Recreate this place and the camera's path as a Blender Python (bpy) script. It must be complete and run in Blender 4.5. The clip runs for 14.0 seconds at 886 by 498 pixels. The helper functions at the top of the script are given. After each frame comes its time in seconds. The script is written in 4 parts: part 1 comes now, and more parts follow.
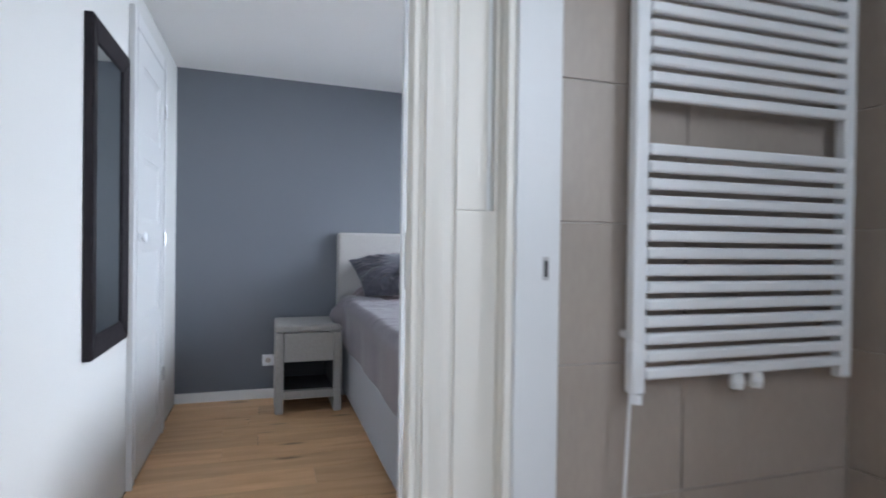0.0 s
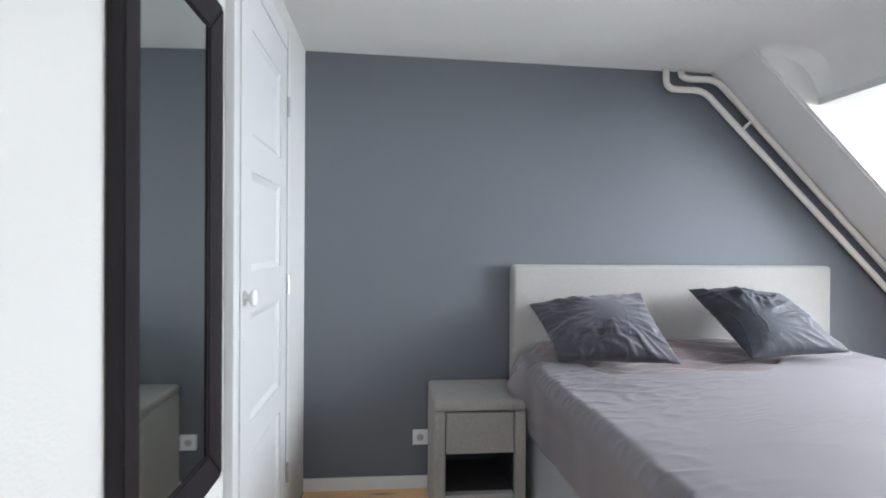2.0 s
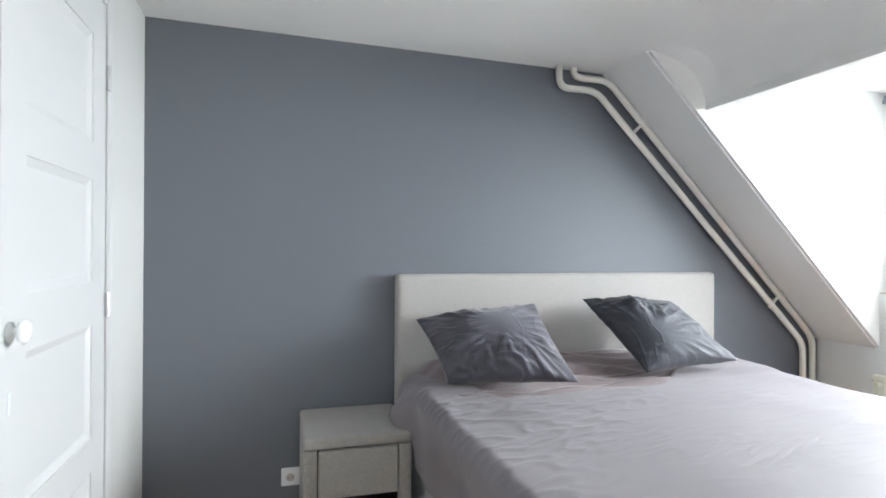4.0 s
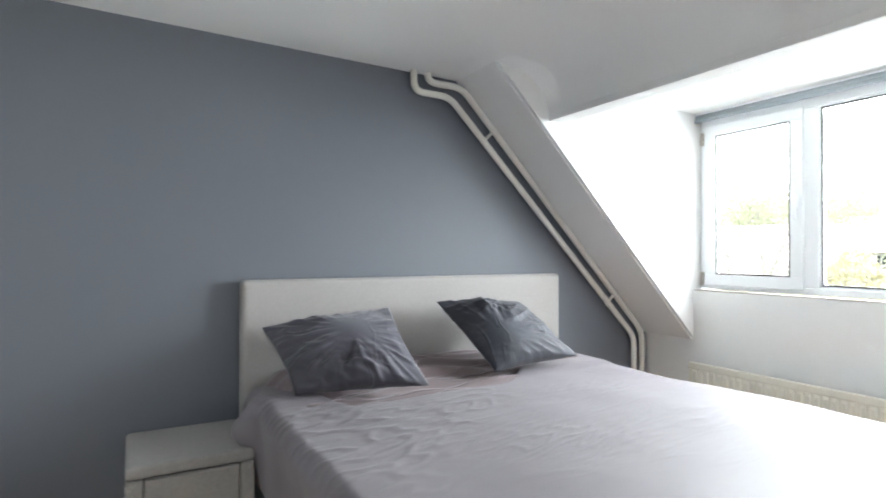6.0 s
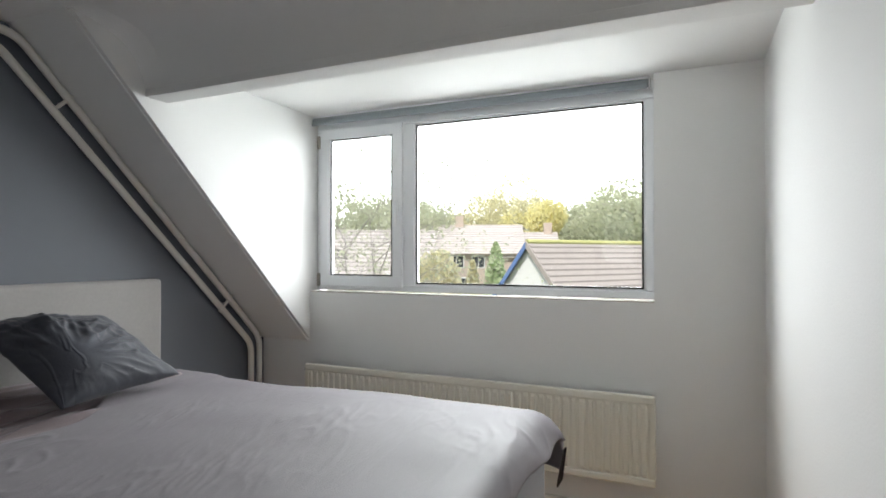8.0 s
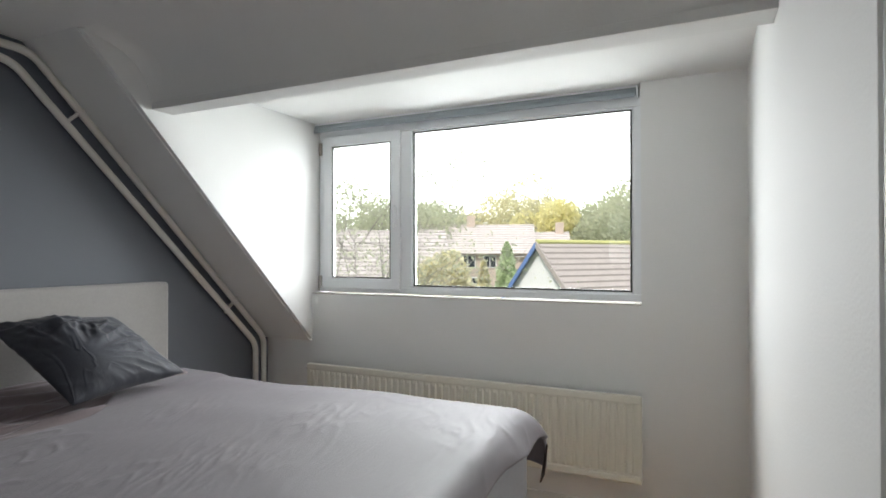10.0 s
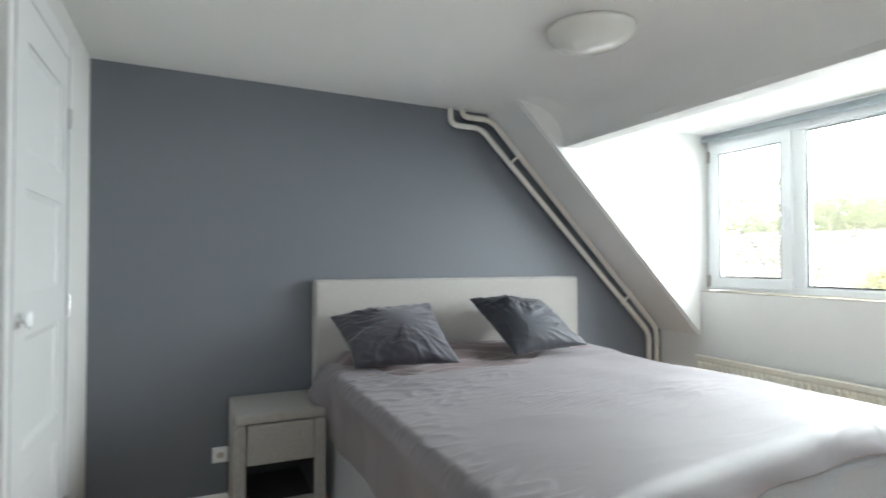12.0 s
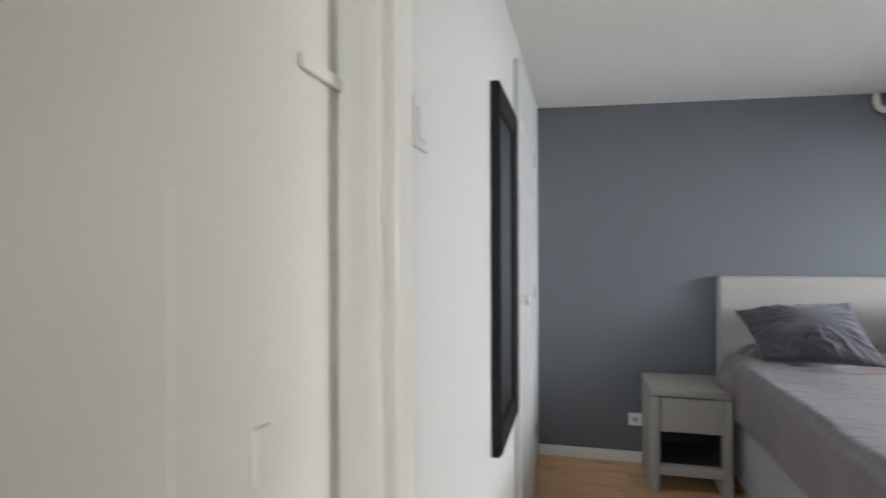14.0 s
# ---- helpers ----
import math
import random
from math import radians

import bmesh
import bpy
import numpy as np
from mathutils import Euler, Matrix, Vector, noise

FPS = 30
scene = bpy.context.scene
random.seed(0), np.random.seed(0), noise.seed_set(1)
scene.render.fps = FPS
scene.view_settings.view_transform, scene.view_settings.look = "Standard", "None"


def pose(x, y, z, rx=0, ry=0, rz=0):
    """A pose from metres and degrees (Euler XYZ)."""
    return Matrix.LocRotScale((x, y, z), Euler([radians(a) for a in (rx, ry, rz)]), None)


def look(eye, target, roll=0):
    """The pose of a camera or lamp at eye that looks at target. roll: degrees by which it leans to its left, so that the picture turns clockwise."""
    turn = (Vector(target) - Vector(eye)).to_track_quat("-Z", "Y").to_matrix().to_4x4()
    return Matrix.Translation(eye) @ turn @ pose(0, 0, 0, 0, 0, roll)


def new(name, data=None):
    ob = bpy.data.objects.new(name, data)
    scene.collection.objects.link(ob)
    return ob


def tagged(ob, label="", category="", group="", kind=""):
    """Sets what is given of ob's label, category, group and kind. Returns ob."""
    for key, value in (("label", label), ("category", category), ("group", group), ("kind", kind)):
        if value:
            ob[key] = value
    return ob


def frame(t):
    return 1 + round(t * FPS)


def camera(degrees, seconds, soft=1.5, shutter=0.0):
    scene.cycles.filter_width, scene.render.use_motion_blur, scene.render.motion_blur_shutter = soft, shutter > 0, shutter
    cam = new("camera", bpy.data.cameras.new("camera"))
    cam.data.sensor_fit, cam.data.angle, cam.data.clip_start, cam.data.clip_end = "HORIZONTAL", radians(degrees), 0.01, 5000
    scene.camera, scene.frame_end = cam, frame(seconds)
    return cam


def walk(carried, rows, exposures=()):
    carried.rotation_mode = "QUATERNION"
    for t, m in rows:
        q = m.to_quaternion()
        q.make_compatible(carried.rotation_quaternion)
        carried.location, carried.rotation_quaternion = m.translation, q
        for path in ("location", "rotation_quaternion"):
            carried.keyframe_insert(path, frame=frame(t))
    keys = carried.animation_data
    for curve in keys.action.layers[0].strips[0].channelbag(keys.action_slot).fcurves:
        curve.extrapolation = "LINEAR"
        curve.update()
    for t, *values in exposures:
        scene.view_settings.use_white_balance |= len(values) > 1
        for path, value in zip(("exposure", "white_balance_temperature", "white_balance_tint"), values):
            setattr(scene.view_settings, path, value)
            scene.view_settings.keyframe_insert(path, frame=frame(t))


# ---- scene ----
cam = camera(77.1, 14.0, soft=1.7, shutter=0.35)
PATH = [
    (0, (0.587, -4.178, 1.127), (1.190, -2.288, 1.107), 0.8),
    (0.3, (0.593, -4.000, 1.195), (1.032, -2.064, 1.176), 0.9),
    (0.5, (0.577, -3.902, 1.274), (0.913, -1.946, 1.248), 0.4),
    (0.8, (0.493, -3.697, 1.283), (0.718, -1.726, 1.264), 0.9),
    (1, (0.445, -3.583, 1.285), (0.644, -1.610, 1.266), 0.6),
    (1.5, (0.427, -3.223, 1.285), (0.603, -1.247, 1.265), 0.4),
    (2, (0.457, -2.962, 1.296), (0.638, -0.986, 1.282), 0.4),
    (2.5, (0.537, -2.767, 1.289), (0.822, -0.804, 1.288), 0.3),
    (3, (0.571, -2.673, 1.297), (0.971, -0.730, 1.301), 0.3),
    (5.5, (0.575, -2.632, 1.321), (1.395, -0.824, 1.327), 0.2),
    (6, (0.667, -2.631, 1.320), (1.637, -0.900, 1.332), 0.1),
    (6.5, (0.851, -2.587, 1.333), (2.052, -1.008, 1.336), 0.1),
    (7, (0.834, -2.520, 1.329), (2.453, -1.372, 1.339), -0),
    (7.5, (0.861, -2.546, 1.320), (2.635, -1.657, 1.339), -0),
    (8, (0.876, -2.538, 1.319), (2.690, -1.736, 1.338), -0),
    (10.5, (0.775, -2.762, 1.344), (2.552, -1.880, 1.360), -0.1),
    (11, (0.664, -2.902, 1.328), (2.206, -1.655, 1.350), 0.1),
    (11.5, (0.539, -3.082, 1.337), (1.719, -1.489, 1.365), 0),
    (12, (0.484, -3.205, 1.307), (1.290, -1.393, 1.346), -0),
    (12.5, (0.481, -3.399, 1.341), (0.921, -1.463, 1.352), 0.1),
    (13, (0.436, -3.495, 1.356), (0.624, -1.520, 1.357), 0.1),
    (13.5, (0.343, -3.646, 1.357), (0.268, -1.664, 1.358), 0.2),
    (13.8, (0.292, -3.696, 1.367), (-0.005, -1.734, 1.364), 0.2),
    (14, (0.272, -3.760, 1.358), (-0.202, -1.833, 1.363), -0.2),
]
EXPOSURES = [
    (0.0, 0.85, 5700, 11),
    (0.5, 0.66, 5800, 10),
    (1.0, 0.85, 5800, 10),
    (1.5, 0.86, 5950, 10),
    (2.0, 1.02, 6180, 10),
    (3.0, 1.26, 6330, 8),
    (5.5, 0.98, 6300, 8),
    (6.0, 0.88, 6350, 8),
    (6.5, 0.38, 6400, 9),
    (7.0, -0.06, 6500, 9),
    (7.5, -0.38, 6550, 9),
    (10.5, -0.42, 6600, 9),
    (11.0, -0.25, 6600, 9),
    (11.5, 0.15, 6500, 7),
    (12.0, 0.65, 6400, 4),
    (12.5, 1.03, 6350, 5),
    (13.0, 0.88, 6350, 7),
    (14.0, 0.58, 6450, 9),
]
walk(cam, [(t, look(eye, target, roll)) for t, eye, target, roll in PATH], EXPOSURES)

# ---------- world, sun, large lights ----------
world = bpy.data.worlds.new("sky")
scene.world = world
world.use_nodes = True
_n, _l = world.node_tree.nodes, world.node_tree.links
sky = _n.new("ShaderNodeTexSky")
sky.sky_type, sky.sun_disc = "NISHITA", False
sky.sun_elevation, sky.sun_rotation = radians(55), radians(278)
sky.air_density, sky.dust_density = 1.0, 3.5
_n["Background"].inputs["Strength"].default_value = 0.15
_l.new(sky.outputs[0], _n["Background"].inputs["Color"])

sun = new("sun", bpy.data.lights.new("sun", "SUN"))
sun.data.energy, sun.data.angle, sun.data.color = 5.0, radians(8), (1.0, 0.96, 0.9)
sun.matrix_world = look((0, 0, 30), (0.70 * 20, -0.10 * 20, 10))


def area_light(name, eye, target, w, h, power, spread=180):
    lamp = new(name, bpy.data.lights.new(name, "AREA"))
    lamp.data.shape, lamp.data.size, lamp.data.size_y = "RECTANGLE", w, h
    lamp.data.energy, lamp.data.color = power, (0.93, 0.97, 1.0)
    lamp.data.spread = radians(spread)
    lamp.matrix_world = look(eye, target)
    return lamp


area_light("daylight_window", (4.6, -1.42, 2.0), (2.2, -1.36, 1.45), 2.3, 1.9, 198, 180)
# Two unseen fill lamps added to brighten the landing and the bathroom.
area_light("daylight_hall", (0.45, -6.05, 1.7), (0.45, 0, 1.2), 0.9, 1.1, 12)
area_light("daylight_bathroom", (2.1, -4.95, 1.9), (1.5, -3.0, 1.2), 0.8, 0.8, 9)


# ---------- materials ----------
def mat(name, base, rough=0.6, metal=0.0, var=0.06, scale=6.0, bump=0.05, bscale=60.0, stretch=(1, 1, 1), sheen=0.0, coat=0.0, detail=6.0):
    """A painted, woven or plain surface: two scales of uneven colour, fine relief, uneven gloss."""
    m = bpy.data.materials.new(name)
    m.use_nodes = True
    n, l = m.node_tree.nodes, m.node_tree.links
    b = n["Principled BSDF"]
    co = n.new("ShaderNodeTexCoord")
    mp = n.new("ShaderNodeMapping")
    mp.inputs["Scale"].default_value = stretch
    l.new(co.outputs["Object"], mp.inputs["Vector"])
    big = n.new("ShaderNodeTexNoise")
    big.inputs["Scale"].default_value, big.inputs["Detail"].default_value = scale, detail
    fine = n.new("ShaderNodeTexNoise")
    fine.inputs["Scale"].default_value, fine.inputs["Detail"].default_value = bscale, 3
    l.new(mp.outputs[0], big.inputs["Vector"])
    l.new(mp.outputs[0], fine.inputs["Vector"])
    mix = n.new("ShaderNodeMix")
    mix.data_type = "RGBA"
    mix.inputs["A"].default_value = (*[max(0, c * (1 - var)) for c in base], 1)
    mix.inputs["B"].default_value = (*[min(1, c * (1 + var)) for c in base], 1)
    add = n.new("ShaderNodeMath")
    add.operation = "MULTIPLY_ADD"
    add.inputs[1].default_value = 0.35
    l.new(fine.outputs["Fac"], add.inputs[0])
    half = n.new("ShaderNodeMath")
    half.operation = "MULTIPLY"
    half.inputs[1].default_value = 0.65
    l.new(big.outputs["Fac"], half.inputs[0])
    l.new(half.outputs[0], add.inputs[2])
    l.new(add.outputs[0], mix.inputs["Factor"])
    l.new(mix.outputs["Result"], b.inputs["Base Color"])
    b.inputs["Metallic"].default_value = metal
    rr = n.new("ShaderNodeMapRange")
    rr.inputs["To Min"].default_value, rr.inputs["To Max"].default_value = max(0.02, rough - 0.07), min(1, rough + 0.07)
    l.new(big.outputs["Fac"], rr.inputs["Value"])
    l.new(rr.outputs[0], b.inputs["Roughness"])
    if sheen:
        b.inputs["Sheen Weight"].default_value = sheen
    if coat:
        b.inputs["Coat Weight"].default_value = coat
    if bump:
        bp = n.new("ShaderNodeBump")
        bp.inputs["Strength"].default_value, bp.inputs["Distance"].default_value = min(1, bump * 4), 0.002
        l.new(fine.outputs["Fac"], bp.inputs["Height"])
        l.new(bp.outputs[0], b.inputs["Normal"])
    return m


WHITE = mat("white_wall_paint", (0.81, 0.81, 0.80), 0.75, var=0.02, scale=2, bump=0.10, bscale=140)
# The white wall paint darkened, to hold down window light on the west wall.
WEST = mat("dimmed_white_wall_paint", (0.60, 0.60, 0.59), 0.75, var=0.02, scale=2, bump=0.10, bscale=140)
CEIL = mat("ceiling_paint", (0.84, 0.84, 0.83), 0.8, var=0.02, scale=1.5, bump=0.10, bscale=90)
SLATE = mat("slate_blue_paint", (0.134, 0.146, 0.169), 0.55, var=0.05, scale=2.5, bump=0.10, bscale=160)
GLOSS = mat("white_gloss_paint", (0.75, 0.75, 0.74), 0.32, var=0.02, scale=4, bump=0.03, bscale=60)
PALEGREY = mat("pale_grey_gloss_paint", (0.63, 0.64, 0.645), 0.4, var=0.04, scale=4, bump=0.03)
# White gloss darkened, because window light falls full on the cupboard door.
DIM_GLOSS = mat("dimmed_white_gloss_paint", (0.60, 0.605, 0.61), 0.35, var=0.03, scale=4, bump=0.04, bscale=60)
CREAM = mat("cream_gloss_paint", (0.70, 0.675, 0.62), 0.4, var=0.03, scale=4, bump=0.03, bscale=60)
UPVC = mat("white_plastic_frame", (0.82, 0.84, 0.86), 0.3, var=0.01, bump=0.0)
PIPE = mat("cream_pipe_paint", (0.78, 0.76, 0.70), 0.4, var=0.03, bump=0.02)
RADW = mat("cream_radiator_enamel", (0.79, 0.77, 0.68), 0.38, var=0.03, scale=5, bump=0.02)
ENAMEL = mat("white_enamel", (0.82, 0.84, 0.86), 0.25, var=0.01, bump=0.0)
DARKWOOD = mat("dark_stained_wood", (0.013, 0.010, 0.0125), 0.55, var=0.6, scale=7, bump=0.22, bscale=30, stretch=(6, 6, 0.8))
DARKWOOD.node_tree.nodes["Principled BSDF"].inputs["Specular IOR Level"].default_value = 0.22
BLACK = mat("black_bakelite", (0.012, 0.012, 0.014), 0.25, bump=0.02)
LINEN = mat("grey_woven_upholstery", (0.39, 0.375, 0.36), 0.9, var=0.14, scale=90, bump=0.18, bscale=520, sheen=0.2)
NSFAB = mat("grey_flecked_upholstery", (0.35, 0.337, 0.315), 0.85, var=0.28, scale=70, bump=0.25, bscale=380, sheen=0.2)
BOXFAB = mat("blue_grey_boxspring_fabric", (0.36, 0.38, 0.42), 0.9, var=0.18, scale=60, bump=0.2, bscale=400, sheen=0.2)
DUVET = mat("mauve_grey_satin_cotton", (0.205, 0.186, 0.206), 0.55, var=0.07, scale=4, bump=0.10, bscale=260, sheen=0.12)
SHEET = mat("dusky_mauve_sheet", (0.20, 0.155, 0.165), 0.7, var=0.06, scale=7, bump=0.08, bscale=200, sheen=0.3)
INNER = mat("dark_brown_duvet_lining", (0.03, 0.022, 0.022), 0.8, var=0.1, bump=0.1)
# One satin in a lit and a shaded copy, mottled to imitate sheen.
SATIN_LIT = mat("lit_satin_pillow", (0.060, 0.058, 0.078), 0.46, var=0.65, scale=3.5, bump=0.06, bscale=200, sheen=0.3, detail=2.0)
SATIN_SHADED = mat("shaded_satin_pillow", (0.026, 0.029, 0.042), 0.64, var=0.6, scale=4.5, bump=0.06, bscale=200, sheen=0.2, detail=2.0)
SHADE_LINE = mat("painted_shade_line", (0.16, 0.16, 0.155), 0.9, bump=0)
BLIND = mat("grey_blind_fabric", (0.33, 0.37, 0.40), 0.7, var=0.04, bump=0.05, bscale=300)
STEEL = mat("worn_steel", (0.45, 0.45, 0.46), 0.35, metal=1.0, var=0.1)
POLISHED = mat("bright_reflector", (0.93, 0.94, 0.96), 0.16, metal=1.0, var=0.02, bump=0.0)
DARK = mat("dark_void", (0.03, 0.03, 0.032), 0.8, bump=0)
TILE = mat("greige_wall_tile", (0.38, 0.33, 0.285), 0.32, var=0.22, scale=2.2, bump=0.03, bscale=40, stretch=(2.2, 2.2, 0.8))
GROUT = mat("light_grout", (0.50, 0.46, 0.42), 0.9, var=0.05)
OPAL = mat("opal_glass_shade", (0.80, 0.80, 0.77), 0.25, var=0.01, bump=0, coat=0.4)


def wrinkled(m, scale, stretch, turn, amount, depth=0.004):
    """Short soft creases in patches, on top of a cloth's fine weave."""
    n, l = m.node_tree.nodes, m.node_tree.links
    b = n["Principled BSDF"]
    co, mp = n.new("ShaderNodeTexCoord"), n.new("ShaderNodeMapping")
    mp.inputs["Scale"].default_value, mp.inputs["Rotation"].default_value = stretch, (0, 0, turn)
    l.new(co.outputs["Object"], mp.inputs["Vector"])
    t = n.new("ShaderNodeTexNoise")
    t.inputs["Scale"].default_value, t.inputs["Detail"].default_value, t.inputs["Distortion"].default_value = scale, 1.6, 0.6
    l.new(mp.outputs[0], t.inputs["Vector"])
    d = n.new("ShaderNodeMath")
    d.operation = "SUBTRACT"
    d.inputs[1].default_value = 0.5
    a = n.new("ShaderNodeMath")
    a.operation = "ABSOLUTE"
    l.new(t.outputs["Fac"], d.inputs[0])
    l.new(d.outputs[0], a.inputs[0])
    r = n.new("ShaderNodeMapRange")
    r.inputs["From Max"].default_value, r.inputs["To Min"].default_value, r.inputs["To Max"].default_value = 0.045, 1, 0
    r.interpolation_type = "SMOOTHSTEP"
    l.new(a.outputs[0], r.inputs["Value"])
    w = n.new("ShaderNodeTexNoise")
    w.inputs["Scale"].default_value = 2.2
    l.new(co.outputs["Object"], w.inputs["Vector"])
    wr = n.new("ShaderNodeMapRange")
    wr.inputs["From Min"].default_value, wr.inputs["From Max"].default_value = 0.42, 0.62
    wr.inputs["To Min"].default_value = 0.12
    l.new(w.outputs["Fac"], wr.inputs["Value"])
    mu = n.new("ShaderNodeMath")
    mu.operation = "MULTIPLY"
    l.new(r.outputs[0], mu.inputs[0])
    l.new(wr.outputs[0], mu.inputs[1])
    bp = n.new("ShaderNodeBump")
    bp.inputs["Strength"].default_value, bp.inputs["Distance"].default_value = amount, depth
    l.new(mu.outputs[0], bp.inputs["Height"])
    old = b.inputs["Normal"].links
    if old:
        l.new(old[0].from_socket, bp.inputs["Normal"])
    l.new(bp.outputs[0], b.inputs["Normal"])


wrinkled(DUVET, 2.4, (0.6, 3.2, 1.0), 0.45, 0.07, 0.008)
wrinkled(SHEET, 4, (0.5, 3.0, 1.0), 0.1, 0.8, 0.010)
wrinkled(SATIN_LIT, 4, (2.6, 1.0, 1.2), 0.5, 0.3, 0.008)
wrinkled(SATIN_SHADED, 4, (2.6, 1.0, 1.2), 0.5, 0.3, 0.008)


def leaf_mat(name, base):
    """Leaves that let part of the light through."""
    m = mat(name, base, 0.7, var=0.4, scale=3, bump=0)
    n, l = m.node_tree.nodes, m.node_tree.links
    b, out = n["Principled BSDF"], n["Material Output"]
    tr, mx = n.new("ShaderNodeBsdfTranslucent"), n.new("ShaderNodeMixShader")
    tr.inputs[0].default_value = (*[min(1, c * 1.5) for c in base], 1)
    mx.inputs[0].default_value = 0.5
    l.new(b.outputs[0], mx.inputs[1])
    l.new(tr.outputs[0], mx.inputs[2])
    l.new(mx.outputs[0], out.inputs[0])
    return m


def glass(name, tint=(1, 1, 1), rough=0.0, see=0.9):
    m = bpy.data.materials.new(name)
    m.use_nodes = True
    n, l = m.node_tree.nodes, m.node_tree.links
    n.remove(n["Principled BSDF"])
    tr, gl, mx, fr = n.new("ShaderNodeBsdfTransparent"), n.new("ShaderNodeBsdfGlossy"), n.new("ShaderNodeMixShader"), n.new("ShaderNodeFresnel")
    tr.inputs[0].default_value = (*tint, 1)
    gl.inputs["Roughness"].default_value = rough
    fr.inputs[0].default_value = 1.2
    l.new(fr.outputs[0], mx.inputs[0])
    l.new(tr.outputs[0], mx.inputs[1])
    l.new(gl.outputs[0], mx.inputs[2])
    l.new(mx.outputs[0], n["Material Output"].inputs[0])
    return m


GLASS = glass("clear_glass", (0.98, 0.99, 0.99))
MIRROR = mat("silvered_mirror", (0.62, 0.66, 0.64), 0.07, metal=1.0, var=0.01, bump=0)
MIRROR.node_tree.nodes["Principled BSDF"].inputs["Roughness"].default_value = 0.03
for _k in list(MIRROR.node_tree.links):
    if _k.to_socket.name == "Roughness":
        MIRROR.node_tree.links.remove(_k)
# White plastic darkened to the west wall's dimmed tone.
SWITCH = mat("dimmed_white_plastic", (0.60, 0.60, 0.59), 0.45, var=0.02, bump=0.0)
SHELF_SHADE = mat("painted_shelf_shade", (0.045, 0.043, 0.045), 0.9, var=0.1, bump=0.05)
FROST = mat("frosted_figured_glass", (0.42, 0.47, 0.45), 0.22, var=0.06, scale=10, bump=0.4, bscale=90, coat=0.5)


def oak():
    m = mat("oak_laminate", (0.52, 0.32, 0.17), 0.42, var=0.0, bump=0.06, bscale=80, stretch=(1, 1, 1))
    n, l = m.node_tree.nodes, m.node_tree.links
    b = n["Principled BSDF"]
    co = n.new("ShaderNodeTexCoord")
    info = n.new("ShaderNodeObjectInfo")
    off = n.new("ShaderNodeVectorMath")
    off.operation = "MULTIPLY_ADD"
    rnd = n.new("ShaderNodeCombineXYZ")
    l.new(info.outputs["Random"], rnd.inputs[0])
    l.new(info.outputs["Random"], rnd.inputs[1])
    off.inputs[1].default_value = (37, 53, 11)
    l.new(rnd.outputs[0], off.inputs[0])
    l.new(co.outputs["Object"], off.inputs[2])
    mp = n.new("ShaderNodeMapping")
    mp.inputs["Scale"].default_value = (1.0, 7.5, 1)
    l.new(off.outputs[0], mp.inputs["Vector"])
    g = n.new("ShaderNodeTexNoise")
    g.inputs["Scale"].default_value, g.inputs["Detail"].default_value, g.inputs["Distortion"].default_value = 2.2, 9, 0.6
    l.new(mp.outputs[0], g.inputs["Vector"])
    r = n.new("ShaderNodeValToRGB")
    r.color_ramp.elements[0].position, r.color_ramp.elements[0].color = 0.25, (0.57, 0.325, 0.155, 1)
    r.color_ramp.elements[1].position, r.color_ramp.elements[1].color = 0.68, (0.75, 0.48, 0.255, 1)
    l.new(g.outputs["Fac"], r.inputs[0])
    mk = n.new("ShaderNodeMapping")
    mk.inputs["Scale"].default_value = (1.6, 7, 1)
    l.new(off.outputs[0], mk.inputs["Vector"])
    k = n.new("ShaderNodeTexVoronoi")
    k.inputs["Scale"].default_value = 1.1
    l.new(mk.outputs[0], k.inputs["Vector"])
    kr = n.new("ShaderNodeMapRange")
    kr.inputs["From Min"].default_value, kr.inputs["From Max"].default_value = 0.03, 0.16
    kr.inputs["To Min"].default_value = 0.35
    l.new(k.outputs["Distance"], kr.inputs["Value"])
    mul = n.new("ShaderNodeVectorMath")
    mul.operation = "SCALE"
    tone = n.new("ShaderNodeMapRange")
    tone.inputs["To Min"].default_value, tone.inputs["To Max"].default_value = 0.88, 1.1
    l.new(info.outputs["Random"], tone.inputs["Value"])
    both = n.new("ShaderNodeMath")
    both.operation = "MULTIPLY"
    l.new(tone.outputs[0], both.inputs[0])
    l.new(kr.outputs[0], both.inputs[1])
    l.new(r.outputs[0], mul.inputs[0])
    l.new(both.outputs[0], mul.inputs["Scale"])
    l.new(mul.outputs[0], b.inputs["Base Color"])
    return m


OAK = oak()


# ---------- mesh helpers ----------
def to_mesh(name, bm, material, smooth=False):
    me = bpy.data.meshes.new(name)
    bm.to_mesh(me)
    bm.free()
    for m in material if isinstance(material, (list, tuple)) else [material]:
        me.materials.append(m)
    if smooth:
        me.polygons.foreach_set("use_smooth", [True] * len(me.polygons))
    return me


def part(name, bm, material, parent=None, label="", smooth=False):
    ob = new(name, to_mesh(name, bm, material, smooth))
    if parent:
        ob.parent = parent
        up, origin = parent, Vector((0, 0, 0))
        while up:
            origin += up.location
            up = up.parent
        ob.data.transform(Matrix.Translation(-origin))
    return tagged(ob, label)


def thing(name, at, label, category, group=""):
    ob = new(name)
    ob.location, ob.empty_display_size = at, 0.1
    return tagged(ob, label, category, group)


